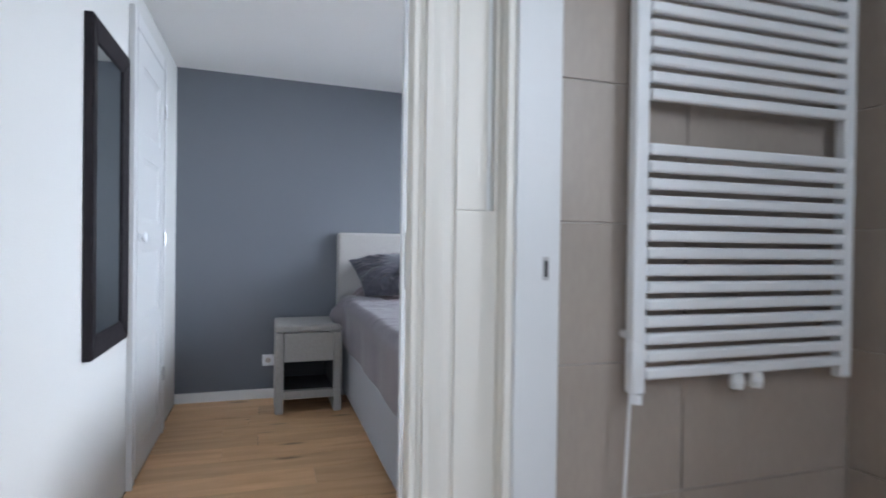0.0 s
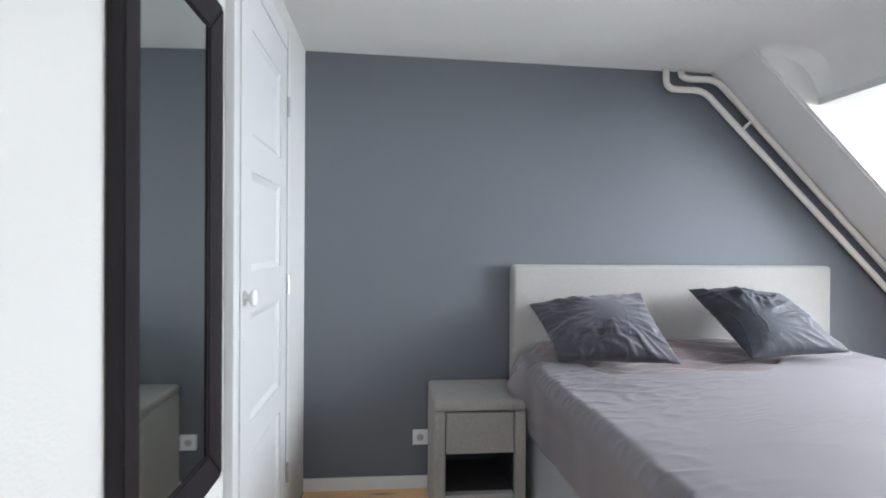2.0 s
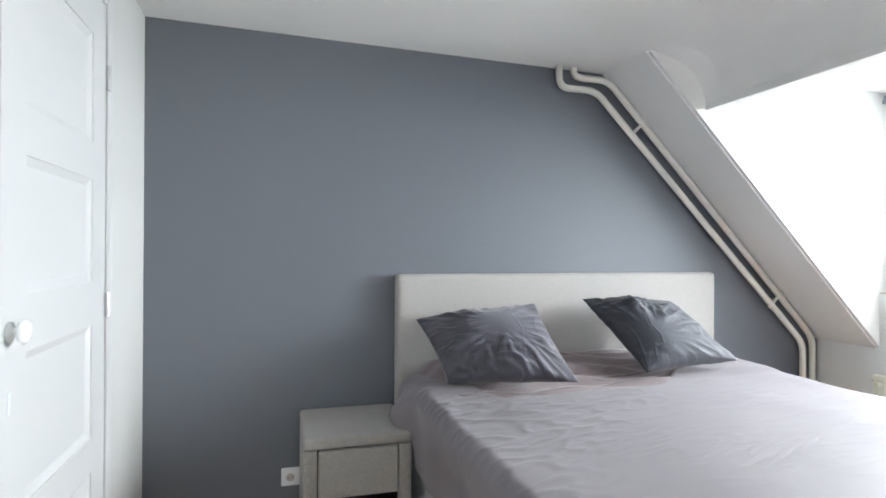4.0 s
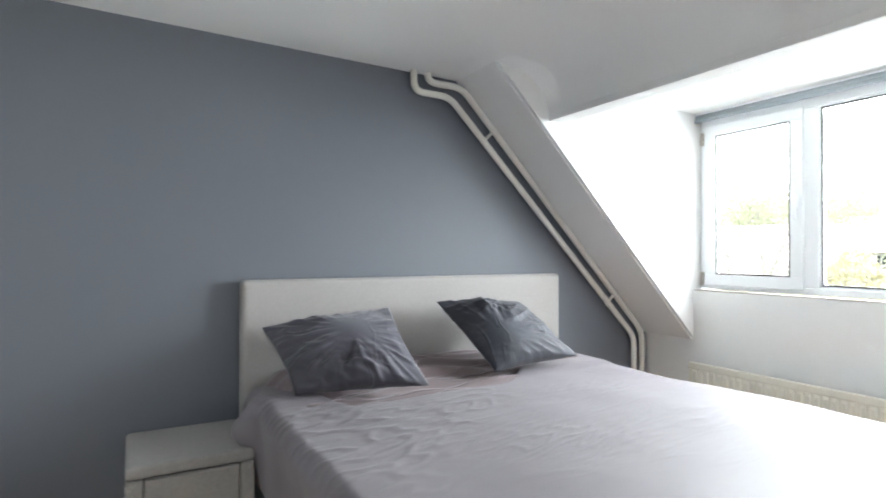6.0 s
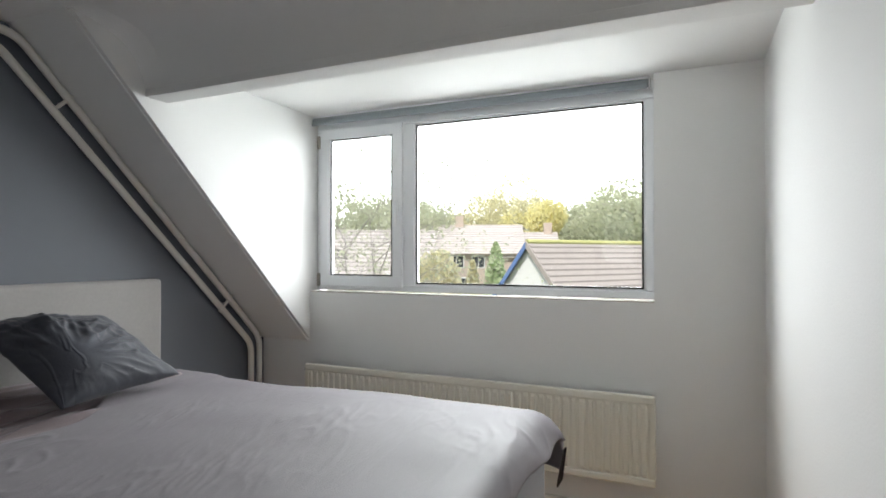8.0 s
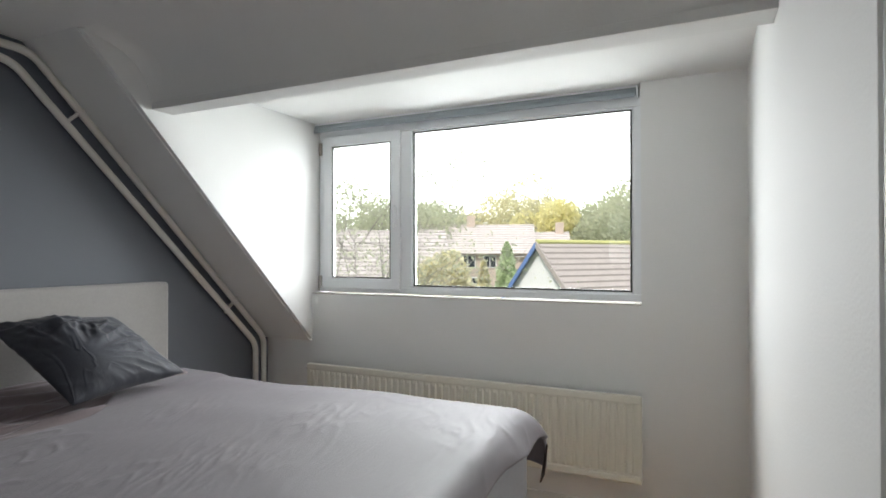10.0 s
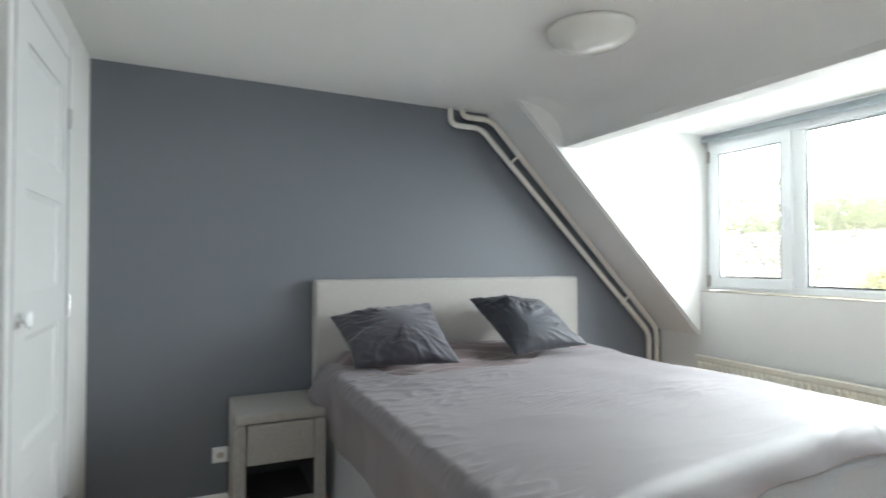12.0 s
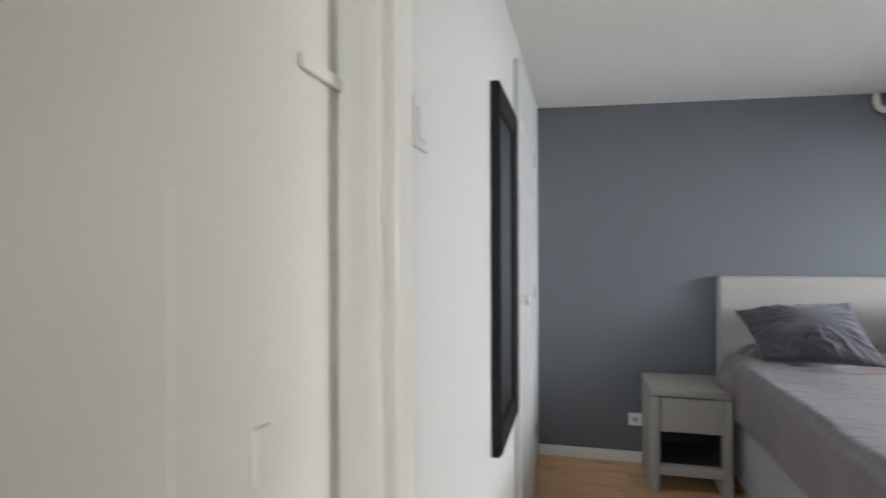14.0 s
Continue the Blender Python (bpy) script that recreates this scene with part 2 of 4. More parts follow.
def box(x0, x1, y0, y1, z0, z1, bevel=0.0, seg=2, bm=None):
    bm = bm or bmesh.new()
    vs = bmesh.ops.create_cube(bm, size=1)["verts"]
    for v in vs:
        v.co = Vector(((x0 + x1) / 2 + v.co.x * (x1 - x0), (y0 + y1) / 2 + v.co.y * (y1 - y0), (z0 + z1) / 2 + v.co.z * (z1 - z0)))
    if bevel:
        bmesh.ops.bevel(bm, geom=list({e for v in vs for e in v.link_edges}), offset=bevel, segments=seg, affect="EDGES", profile=0.5)
    return bm


def prism(outline, axis, a, b, bm=None):
    """An outline of (u, v) swept along an axis from a to b. u, v are the other two axes in order."""
    bm = bm or bmesh.new()
    def at(u, v, w):
        return {"x": (w, u, v), "y": (u, w, v), "z": (u, v, w)}[axis]
    lo = [bm.verts.new(at(u, v, a)) for u, v in outline]
    hi = [bm.verts.new(at(u, v, b)) for u, v in outline]
    bm.faces.new(lo)
    bm.faces.new(hi[::-1])
    for i in range(len(lo)):
        j = (i + 1) % len(lo)
        bm.faces.new((lo[j], lo[i], hi[i], hi[j]))
    bmesh.ops.recalc_face_normals(bm, faces=bm.faces[:])
    return bm


def tube(points, radius, sides=12, bm=None, caps=True):
    """A round bar along a path of points."""
    bm = bm or bmesh.new()
    pts = [Vector(p) for p in points]
    rings, side = [], None
    for i, p in enumerate(pts):
        d = (pts[min(i + 1, len(pts) - 1)] - pts[max(i - 1, 0)]).normalized()
        if side is None:
            side = d.orthogonal().normalized()
        side = (side - d * side.dot(d)).normalized()
        up = d.cross(side)
        r = radius[i] if isinstance(radius, (list, tuple)) else radius
        rings.append([bm.verts.new(p + (side * math.cos(a) + up * math.sin(a)) * r) for a in [2 * math.pi * k / sides for k in range(sides)]])
    for a, b in zip(rings, rings[1:]):
        for k in range(sides):
            bm.faces.new((a[k], a[(k + 1) % sides], b[(k + 1) % sides], b[k]))
    if caps:
        bm.faces.new(rings[0][::-1])
        bm.faces.new(rings[-1])
    return bm


def rounded(points, r, steps=6):
    """The corners of a path made round."""
    pts = [Vector(p) for p in points]
    out = [pts[0]]
    for a, b, c in zip(pts, pts[1:], pts[2:]):
        p, q = b + (a - b).normalized() * min(r, (a - b).length / 2.1), b + (c - b).normalized() * min(r, (c - b).length / 2.1)
        for k in range(steps + 1):
            t = k / steps
            out.append(p * (1 - t) ** 2 + b * 2 * t * (1 - t) + q * t * t)
    return out + [pts[-1]]


def lathe(profile, centre, axis="z", sides=24, bm=None):
    """A profile of (radius, height) turned about an axis through centre."""
    bm = bm or bmesh.new()
    rings = []
    for r, h in profile:
        ring = []
        for k in range(sides):
            a = 2 * math.pi * k / sides
            c, s = r * math.cos(a), r * math.sin(a)
            off = {"z": (c, s, h), "x": (h, c, s), "y": (c, h, s)}[axis]
            ring.append(bm.verts.new(Vector(centre) + Vector(off)))
        rings.append(ring)
    for a, b in zip(rings, rings[1:]):
        for k in range(sides):
            bm.faces.new((a[k], a[(k + 1) % sides], b[(k + 1) % sides], b[k]))
    bm.faces.new(rings[0][::-1])
    bm.faces.new(rings[-1])
    bmesh.ops.recalc_face_normals(bm, faces=bm.faces[:])
    return bm


def structure(name, bm, material, label):
    return tagged(part(name, bm, material), label, kind="structure")


# ---------- the room's shell ----------
H = 2.29
SOUTH, STEP, NICHE = -2.85, 1.622, -3.092
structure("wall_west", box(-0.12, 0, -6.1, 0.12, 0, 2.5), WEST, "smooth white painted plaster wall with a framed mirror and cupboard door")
structure("wall_blue", box(0, 4.1, 0, 0.12, 0, 2.5), SLATE, "matt slate blue painted wall behind the bed's headboard")
structure("baseboard", box(0.002, 3.69, -0.015, -0.001, 0.0, 0.068, 0.003), GLOSS, "low white painted skirting board under the slate blue wall")
structure("wall_window_below", box(3.72, 3.9, -2.97, -0.001, 0, 1.085), WHITE, "white plaster wall under the dormer window")
structure("wall_window_side", box(3.72, 3.9, -2.97, -2.386, 1.085, 2.5), WHITE, "white plaster wall beside the dormer window")
structure("wall_window_side", box(3.80, 3.9, -0.366, -0.0, 1.085, 2.5), WHITE, "white plaster wall at the dormer window's corner")
structure("wall_window_above", box(3.80, 3.9, -2.386, -0.366, 2.186, 2.5), WHITE, "white plaster strip above the dormer window")
# White board coloured grout grey, to dim the window light on its top.
structure("window_sill_board", box(3.719, 3.80, -2.386, -0.372, 1.086, 1.092, 0.002), GROUT, "thin white painted window sill board")
structure("wall_south", box(STEP, 4.1, SOUTH - 0.1, SOUTH, 0, 2.5), WHITE, "plain white plaster side wall of the bedroom")
structure("wall_step", box(STEP, STEP + 0.1, NICHE, SOUTH - 0.1, 0, 2.5), WHITE, "short white plaster return behind the open door")
structure("wall_partition", box(0.895, 1.035, NICHE - 0.08, NICHE, 0, 2.5), WHITE, "white plaster strip beside the bedroom door frame")
structure("wall_partition", box(1.035, 2.3, -3.115, NICHE, 0, 2.5), WHITE, "white plaster partition beside the bedroom door")
structure("wall_partition", box(0.0, 0.04, NICHE - 0.08, NICHE, 0, 2.5), WHITE, "narrow white plaster strip beside the bedroom doorway")
structure("wall_partition", box(0.04, 0.895, NICHE - 0.08, NICHE, 2.14, 2.5), WHITE, "white plaster panel over the bedroom doorway")
bm = prism([(0, 2.305), (2.235, 2.262), (2.235, 2.5), (0, 2.5)], "y", NICHE, 0)
structure("ceiling", bm, CEIL, "smooth white painted bedroom ceiling")
# the roof slope beside the dormer, with its boarded edge
bm = prism([(2.22, 2.262), (3.70, 0.785), (3.86, 0.785), (3.86, 0.97), (2.45, 2.45), (2.22, 2.45)], "y", -0.37, 0)
structure("roof_slope", bm, WHITE, "white painted sloping ceiling under the roof")
bm = prism([(2.235, 2.255), (3.695, 0.80), (3.695, 0.955), (2.655, 1.995), (2.655, 2.255)], "y", -0.392, -0.369)
structure("slope_trim", bm, WHITE, "white boarded edge of the sloping ceiling at the dormer")
# Grey strip stands in for the shadow line between board and cheek.
structure("slope_joint", prism([(2.655, 1.9955), (3.695, 0.9555), (3.695, 0.967), (2.655, 2.007)], "y", -0.3735, -0.3695), SHADE_LINE, "thin grey strip painted as the shadow line along the sloping board")
# the dormer: header, ceiling
bm = prism([(2.235, 2.262), (2.36, 2.258), (2.42, 2.250), (2.46, 2.237), (2.495, 2.215), (2.52, 2.185), (2.537, 2.15), (2.548, 2.10), (2.554, 2.05), (2.556, 2.034), (2.65, 2.034), (2.66, 2.10), (2.66, 2.45), (2.235, 2.45)], "y", SOUTH, -0.392)
for f in bm.faces:
    f.smooth = abs(f.normal.y) < 0.5
for e in bm.edges:
    e.smooth = not (any(abs(f.normal.y) > 0.5 for f in e.link_faces) or e.calc_face_angle(0) > 0.6)
structure("dormer_header", bm, CEIL, "white rounded header beam across the dormer opening")
COVE = [(2.235, 2.262), (2.36, 2.258), (2.42, 2.250), (2.46, 2.237), (2.495, 2.215), (2.52, 2.185), (2.537, 2.15), (2.548, 2.10), (2.554, 2.05), (2.556, 2.036)]
bm = bmesh.new()
rows = []
for y, k in ((-0.490, -0.02), (-0.462, 0.03), (-0.438, 0.09), (-0.415, 0.18), (-0.3925, 0.30)):
    ring = []
    for i, (u, v) in enumerate(COVE):
        f = (u - 2.235 + (2.262 - v)) / (0.321 + 0.226)
        cu, cv = 2.235 + 0.321 * f, 2.262 - 0.300 * f
        ring.append(bm.verts.new((u + (cu - u) * k, y, max(2.034, v + (cv - v) * k))))
    rows.append(ring)
for a, b in zip(rows, rows[1:]):
    for i in range(len(a) - 1):
        bm.faces.new((a[i], a[i + 1], b[i + 1], b[i])).smooth = True
structure("header_cove", bm, CEIL, "soft plastered corner where the header meets the boarded slope")
structure("header_trim", box(2.546, 2.66, SOUTH, -0.3925, 1.999, 2.033, 0.003), WHITE, "narrow white wooden lip along the dormer header")
structure("ceiling_dormer", box(2.66, 3.9, SOUTH, -0.0, 2.19, 2.45), CEIL, "low white ceiling of the dormer")
structure("dormer_cheek", prism([(2.42, 2.20), (3.80, 0.86), (3.80, 2.20)], "y", -0.3665, -0.30), WHITE, "white triangular side wall of the dormer")
# hall and bathroom
structure("ceiling_hall", box(0, 3.0, -6.1, NICHE - 0.002, 2.31, 2.5), CEIL, "white ceiling of the landing and bathroom")
structure("wall_hall_east", box(1.035, 1.10, -3.235, -3.115, 0, 2.31), WHITE, "narrow white wall between bedroom and bathroom doors")
structure("wall_hall_east", box(1.03, 1.10, -6.0, -4.2, 0, 2.31), WHITE, "white landing wall beside the bathroom door")
structure("wall_hall_east", box(1.03, 1.10, -4.2, -3.235, 2.1, 2.31), WHITE, "white plaster over the bathroom door")
structure("wall_bathroom_east", box(2.02, 2.12, -5.0, -3.115, 0, 2.31), GROUT, "light grouted bathroom side wall")
# Unseen end walls, with openings added for the fill light.
structure("wall_bathroom_south", box(1.10, 2.12, -5.1, -5.0, 0, 1.4), WHITE, "plain unseen bathroom wall under an added light opening")
structure("wall_bathroom_south", box(1.07, 1.6, -5.1, -5.0, 1.4, 2.31), WHITE, "plain unseen bathroom wall beside an added light opening")
structure("wall_hall_south", box(0, 1.07, -6.1, -6.0, 0, 1.1), WHITE, "plain unseen landing wall under an added light opening")
structure("wall_hall_south", box(0, 1.07, -6.1, -6.0, 2.25, 2.31), WHITE, "plain unseen landing wall over an added light opening")


# ---------- door frames ----------
def casing_profile(w, d):
    return [(0, 0), (w, 0), (w, d * 0.6), (w * 0.85, d * 0.85), (w * 0.62, d * 0.76), (w * 0.45, d * 0.82), (w * 0.2, d), (0, d)]


def frame_part(name, bm, material, parent, label=""):
    return part(name, bm, material, parent, label)


door_frame = thing("door_frame", (0.5, NICHE - 0.04, 0), "cream painted wooden frame of the bedroom doorway", "door frame")
tagged(door_frame, kind="structure")
part("jamb", box(0.858, 0.895, NICHE - 0.085, NICHE + 0.005, 0, 2.14, 0.003), CREAM, door_frame)
part("jamb", box(0.040, 0.068, NICHE - 0.085, NICHE + 0.005, 0, 2.14, 0.003), CREAM, door_frame)
part("head", box(0.068, 0.858, NICHE - 0.085, NICHE + 0.005, 2.108, 2.14, 0.003), CREAM, door_frame)
# Added reflector strip that makes the rebate look brightly lit.
part("hinge_rebate", prism([(0.8550, -3.0610), (0.8630, -3.0830), (0.8650, -3.0830), (0.8580, -3.0610)], "z", 0.012, 2.1), POLISHED, door_frame, "reflecting strip added for the bright line at the hinge")
part("door_stop", box(0.845, 0.858, NICHE - 0.085, NICHE - 0.038, 0, 2.108, 0.003), CREAM, door_frame)
part("door_stop", box(0.068, 0.078, NICHE - 0.085, NICHE - 0.038, 0, 2.108, 0.003), CREAM, door_frame)
HALL = NICHE - 0.08
part("architrave", prism([(0.866 + u, HALL - v) for u, v in casing_profile(0.06, 0.022)], "z", 0, 2.18), CREAM, door_frame)
part("lining_board", box(0.926, 1.03, HALL - 0.02, HALL, 0, 1.19, 0.002), CREAM, door_frame)
part("lining_board", box(0.926, 0.988, HALL - 0.02, HALL, 1.19, 2.3, 0.002), CREAM, door_frame)
part("corner_bead", box(1.003, 1.03, HALL - 0.02, HALL, 1.19, 2.3, 0.002), CREAM, door_frame)
part("architrave", prism([(0.062 - u, HALL - v) for u, v in casing_profile(0.058, 0.024)], "z", 0, 2.18), CREAM, door_frame)
part("architrave", box(0.062, 0.866, HALL - 0.018, HALL, 2.118, 2.18, 0.004), CREAM, door_frame)
part("architrave", prism([(0.060 - u, NICHE + 0.005 + v) for u, v in casing_profile(0.055, 0.012)], "z", 0, 2.17), GLOSS, door_frame)

bath_frame = thing("door_frame", (1.06, -3.25, 0), "pale grey painted bathroom door frame with a steel strike plate", "door frame")
tagged(bath_frame, kind="structure")
part("jamb", box(1.018, 1.108, -3.262, -3.235, 0, 2.1, 0.003), PALEGREY, bath_frame)
part("jamb", box(1.018, 1.108, -4.2, -4.165, 0, 2.1, 0.003), PALEGREY, bath_frame)
part("head", box(1.018, 1.108, -4.165, -3.262, 2.065, 2.1, 0.003), PALEGREY, bath_frame)
part("architrave", prism([(1.03 - v, -3.25 + u) for u, v in casing_profile(0.075, 0.026)], "z", 0, 2.16), CREAM, bath_frame)
part("strike_plate", box(1.072, 1.084, -3.2635, -3.262, 1.062, 1.105, 0.0004), STEEL, bath_frame, "small worn steel strike plate")
part("strike_hole", box(1.0745, 1.0815, -3.2642, -3.2634, 1.068, 1.098), DARK, bath_frame)


# ---------- the open bedroom door ----------
def bedroom_door():
    """Built along +x from its hinge, then turned about the hinge."""
    t, w, h = 0.04, 0.755, 2.09
    d = thing("bedroom_door", (0, 0, 0), "open white panelled door with a frosted glass pane and black handle", "door", "")
    def frame_ring(x0, x1, z0, z1):
        out = bmesh.new()
        box(-0.018, x0, 0, t, 0.01, h, 0.003, bm=out)
        box(x1, w, 0, t, 0.01, h, 0.003, bm=out)
        box(x0, x1, 0, t, z1, h, 0.002, bm=out)
        box(x0, x1, 0, t, 0.01, z0, 0.002, bm=out)
        return out
    part("stiles", frame_ring(0.10, w - 0.090, 1.175, 1.565), PALEGREY, d)
    part("glass_pane", box(0.10, w - 0.090, 0.016, 0.022, 1.175, 1.565), FROST, d, "frosted figured glass pane")
    for lip, seat in ((t - 0.001, 0.022), (0.001, 0.016)):
        x0, x1, z0, z1, m = 0.10, w - 0.090, 1.175, 1.565, 0.024
        outer = [(x0, z0), (x1, z0), (x1, z1), (x0, z1)]
        inner = [(x0 + m, z0 + m), (x1 - m, z0 + m), (x1 - m, z1 - m), (x0 + m, z1 - m)]
        bead = bmesh.new()
        for k in range(4):
            j = (k + 1) % 4
            rim = [(outer[k], lip), (outer[j], lip), (inner[j], seat), (inner[k], seat)]
            step1 = [bead.verts.new((q[0], y, q[1])) for q, y in rim]
            back = [bead.verts.new((outer[n2][0], seat, outer[n2][1])) for n2 in (k, j)]
            bead.faces.new(step1)
            bead.faces.new((step1[0], back[0], back[1], step1[1]))
            bead.faces.new((step1[0], step1[3], back[0]))
            bead.faces.new((step1[1], back[1], step1[2]))
            bead.faces.new((back[0], step1[3], step1[2], back[1]))
        bmesh.ops.recalc_face_normals(bead, faces=bead.faces[:])
        part("glazing_bead", bead, PALEGREY, d)
    for side in (-1, 1):
        y = t if side > 0 else 0
        x = w - 0.045
        plate = box(x - 0.021, x + 0.021, y if side > 0 else -0.009, y + 0.009 if side > 0 else 0, 0.92, 1.12, 0.004)
        handle = part("handle", plate, BLACK, d, "black bakelite lever handle on a long plate")
        path = rounded([(x, y, 1.055), (x, y + side * 0.058, 1.055), (x - 0.02, y + side * 0.066, 1.05), (x - 0.06, y + side * 0.066, 1.02), (x - 0.115, y + side * 0.062, 0.995)], 0.02)
        part("lever", tube(path, [0.012] * (len(path) - 1) + [0.009], 10), BLACK, handle, smooth=True)
    for z in (0.25, 1.09, 1.9):
        part("hinge", tube([(-0.020, 0.002, z - 0.058), (-0.020, 0.002, z + 0.058)], 0.007, 10), PALEGREY, d, "overpainted steel hinge")
    return d


door = bedroom_door()
door.matrix_world = pose(0.882, -3.074, 0, 0, 0, 14.2)


# ---------- cupboard doors on the west wall ----------
def panelled(parent, name, y0, y1, z0, z1, x, panels, thick=0.02, label=""):
    """A door leaf on the plane x with sunk panels, given as (y0, y1, z0, z1)."""
    bm = bmesh.new()
    ys = sorted({y0, y1, *[p[0] for p in panels], *[p[1] for p in panels]})
    zs = sorted({z0, z1, *[p[2] for p in panels], *[p[3] for p in panels]})
    for a, b in zip(ys, ys[1:]):
        for c, d in zip(zs, zs[1:]):
            my, mz = (a + b) / 2, (c + d) / 2
            if not any(p[0] < my < p[1] and p[2] < mz < p[3] for p in panels):
                box(x - thick, x, a, b, c, d, bm=bm)
    bmesh.ops.remove_doubles(bm, verts=bm.verts[:], dist=1e-5)
    leaf = part(name, bm, DIM_GLOSS, parent, label)
    for a, b, c, d in panels:
        p = bmesh.new()
        i, o = 0.022, 0.004
        outer = [(a, c), (b, c), (b, d), (a, d)]
        inner = [(a + i, c + i), (b - i, c + i), (b - i, d - i), (a + i, d - i)]
        vo = [p.verts.new((x - o, *q)) for q in outer]
        vi = [p.verts.new((x - 0.012, *q)) for q in inner]
        vb = [p.verts.new((x - 0.019, *q)) for q in outer]
        for k in range(4):
            j = (k + 1) % 4
            p.faces.new((vo[k], vo[j], vi[j], vi[k]))
            p.faces.new((vo[j], vo[k], vb[k], vb[j]))
        p.faces.new(vi)
        p.faces.new(vb[::-1])
        bmesh.ops.recalc_face_normals(p, faces=p.faces[:])
        part("panel", p, DIM_GLOSS, leaf)
    return leaf


closet = thing("cupboard_door_unit", (0.02, -0.88, 0), "white panelled cupboard door with round knob beside slate wall", "cupboard door")
pan = [(-1.19, -0.74, a, b) for a, b in ((1.63, 1.96), (1.21, 1.52), (0.74, 1.08), (0.14, 0.64))]
leaf = panelled(closet, "door", -1.31, -0.62, 0.012, 2.09, 0.022, pan)
for y0, y1 in ((-1.40, -1.315), (-0.615, -0.52)):
    part("architrave", prism([(v + 0.002, y0 + u) for u, v in casing_profile(y1 - y0, 0.024)], "z", 0, 2.17), DIM_GLOSS, closet)
part("architrave", box(0.001, 0.024, -1.315, -0.615, 2.095, 2.17, 0.005), DIM_GLOSS, closet)
part("knob", lathe([(0.022, 0), (0.022, 0.004), (0.010, 0.008), (0.009, 0.014), (0.020, 0.020), (0.027, 0.028), (0.020, 0.036), (0.006, 0.039)], (0.0222, -1.27, 1.135), "x"), ENAMEL, leaf, "round white door knob", smooth=True)
part("keyhole_plate", box(0.022, 0.0245, -1.277, -1.263, 0.96, 1.01, 0.001), ENAMEL, leaf)
for z in (0.35, 1.13, 1.86):
    part("hinge", tube([(0.030, -0.617, z - 0.04), (0.030, -0.617, z + 0.04)], 0.007, 10), STEEL, closet)

hall_closet = thing("landing_cupboard", (0.02, -3.7, 0), "cream painted cupboard doors on the landing wall", "cupboard door")
part("architrave", box(0.001, 0.012, -3.200, NICHE - 0.105, 0, 2.30, 0.002), CREAM, hall_closet)
part("door", box(0.001, 0.012, -3.95, -3.208, 0.02, 2.2, 0.002), CREAM, hall_closet)
part("panel_strip", box(0.012, 0.0128, -3.45, -3.42, 0.15, 1.40), CREAM, hall_closet)
part("ledge", box(0.0126, 0.018, -3.280, -3.160, 1.533, 1.549, 0.003), CREAM, hall_closet)
part("hinge", box(0.0122, 0.019, -3.36, -3.338, 1.165, 1.213, 0.001), CREAM, hall_closet)
for o in hall_closet.children_recursive:
    o.data.materials.clear()
    o.data.materials.append(CREAM)

# ---------- mirror ----------
mirror = thing("wall_mirror", (0.0, -1.77, 0.7), "tall wall mirror in a wide dark-stained wooden frame", "mirror")
MY0, MY1, MZ0, MZ1, FW = -2.032, -1.512, 0.709, 1.890, 0.078
part("mirror_backing", box(0.001, 0.012, MY0 + 0.02, MY1 - 0.02, MZ0 + 0.02, MZ1 - 0.02), DARK, mirror)
def mitred(parent, y0, y1, z0, z1, w, d, x0):
    corners = [(y0, z0), (y1, z0), (y1, z1), (y0, z1)]
    inner = [(y0 + w, z0 + w), (y1 - w, z0 + w), (y1 - w, z1 - w), (y0 + w, z1 - w)]
    for k in range(4):
        j = (k + 1) % 4
        bm = bmesh.new()
        quad = [corners[k], corners[j], inner[j], inner[k]]
        vs = [bm.verts.new((x0, *q)) for q in quad]
        vt = [bm.verts.new((x0 + (d if i < 2 else d * 0.7), *q)) for i, q in enumerate(quad)]
        bm.faces.new(vs[::-1])
        bm.faces.new(vt)
        for a in range(4):
            b = (a + 1) % 4
            bm.faces.new((vs[a], vs[b], vt[b], vt[a]))
        bmesh.ops.recalc_face_normals(bm, faces=bm.faces[:])
        bmesh.ops.bevel(bm, geom=[ed for ed in bm.edges if all(v in vt for v in ed.verts)], offset=0.004, segments=2, affect="EDGES")
        part("frame_rail", bm, DARKWOOD, parent)
mitred(mirror, MY0, MY1, MZ0, MZ1, FW, 0.030, 0.002)
part("mirror_glass", box(0.013, 0.017, MY0 + FW - 0.008, MY1 - FW + 0.008, MZ0 + FW - 0.008, MZ1 - FW + 0.008), MIRROR, mirror, "clear silvered mirror glass")

# ---------- light switch, socket ----------
switch = thing("light_switch", (0, -2.86, 1.55), "square white plastic light switch on the white wall", "light switch")
part("switch_plate", box(0.001, 0.008, -2.880, -2.795, 1.532, 1.617, 0.003), SWITCH, switch)
part("rocker", box(0.008, 0.011, -2.865, -2.810, 1.547, 1.602, 0.002), SWITCH, switch)
socket = thing("wall_socket", (0.612, 0, 0.27), "white earthed wall socket low on the slate wall beside the nightstand", "socket")
part("socket_plate", box(0.572, 0.655, -0.010, -0.001, 0.232, 0.313, 0.003), UPVC, socket)
part("socket_ring", lathe([(0.024, -0.0135), (0.024, -0.0098), (0.0, -0.0098)][:2] + [(0.019, -0.0098)], (0.612, 0, 0.272), "y", 20), UPVC, socket, smooth=False)
part("socket_well", lathe([(0.0185, -0.0140), (0.0185, -0.0100)], (0.612, 0, 0.272), "y", 20), GROUT, socket)
for dx in (-0.0095, 0.0095):
    part("contact_hole", lathe([(0.0028, -0.0146), (0.0028, -0.0136)], (0.612 + dx, 0, 0.272), "y", 8), DARK, socket)

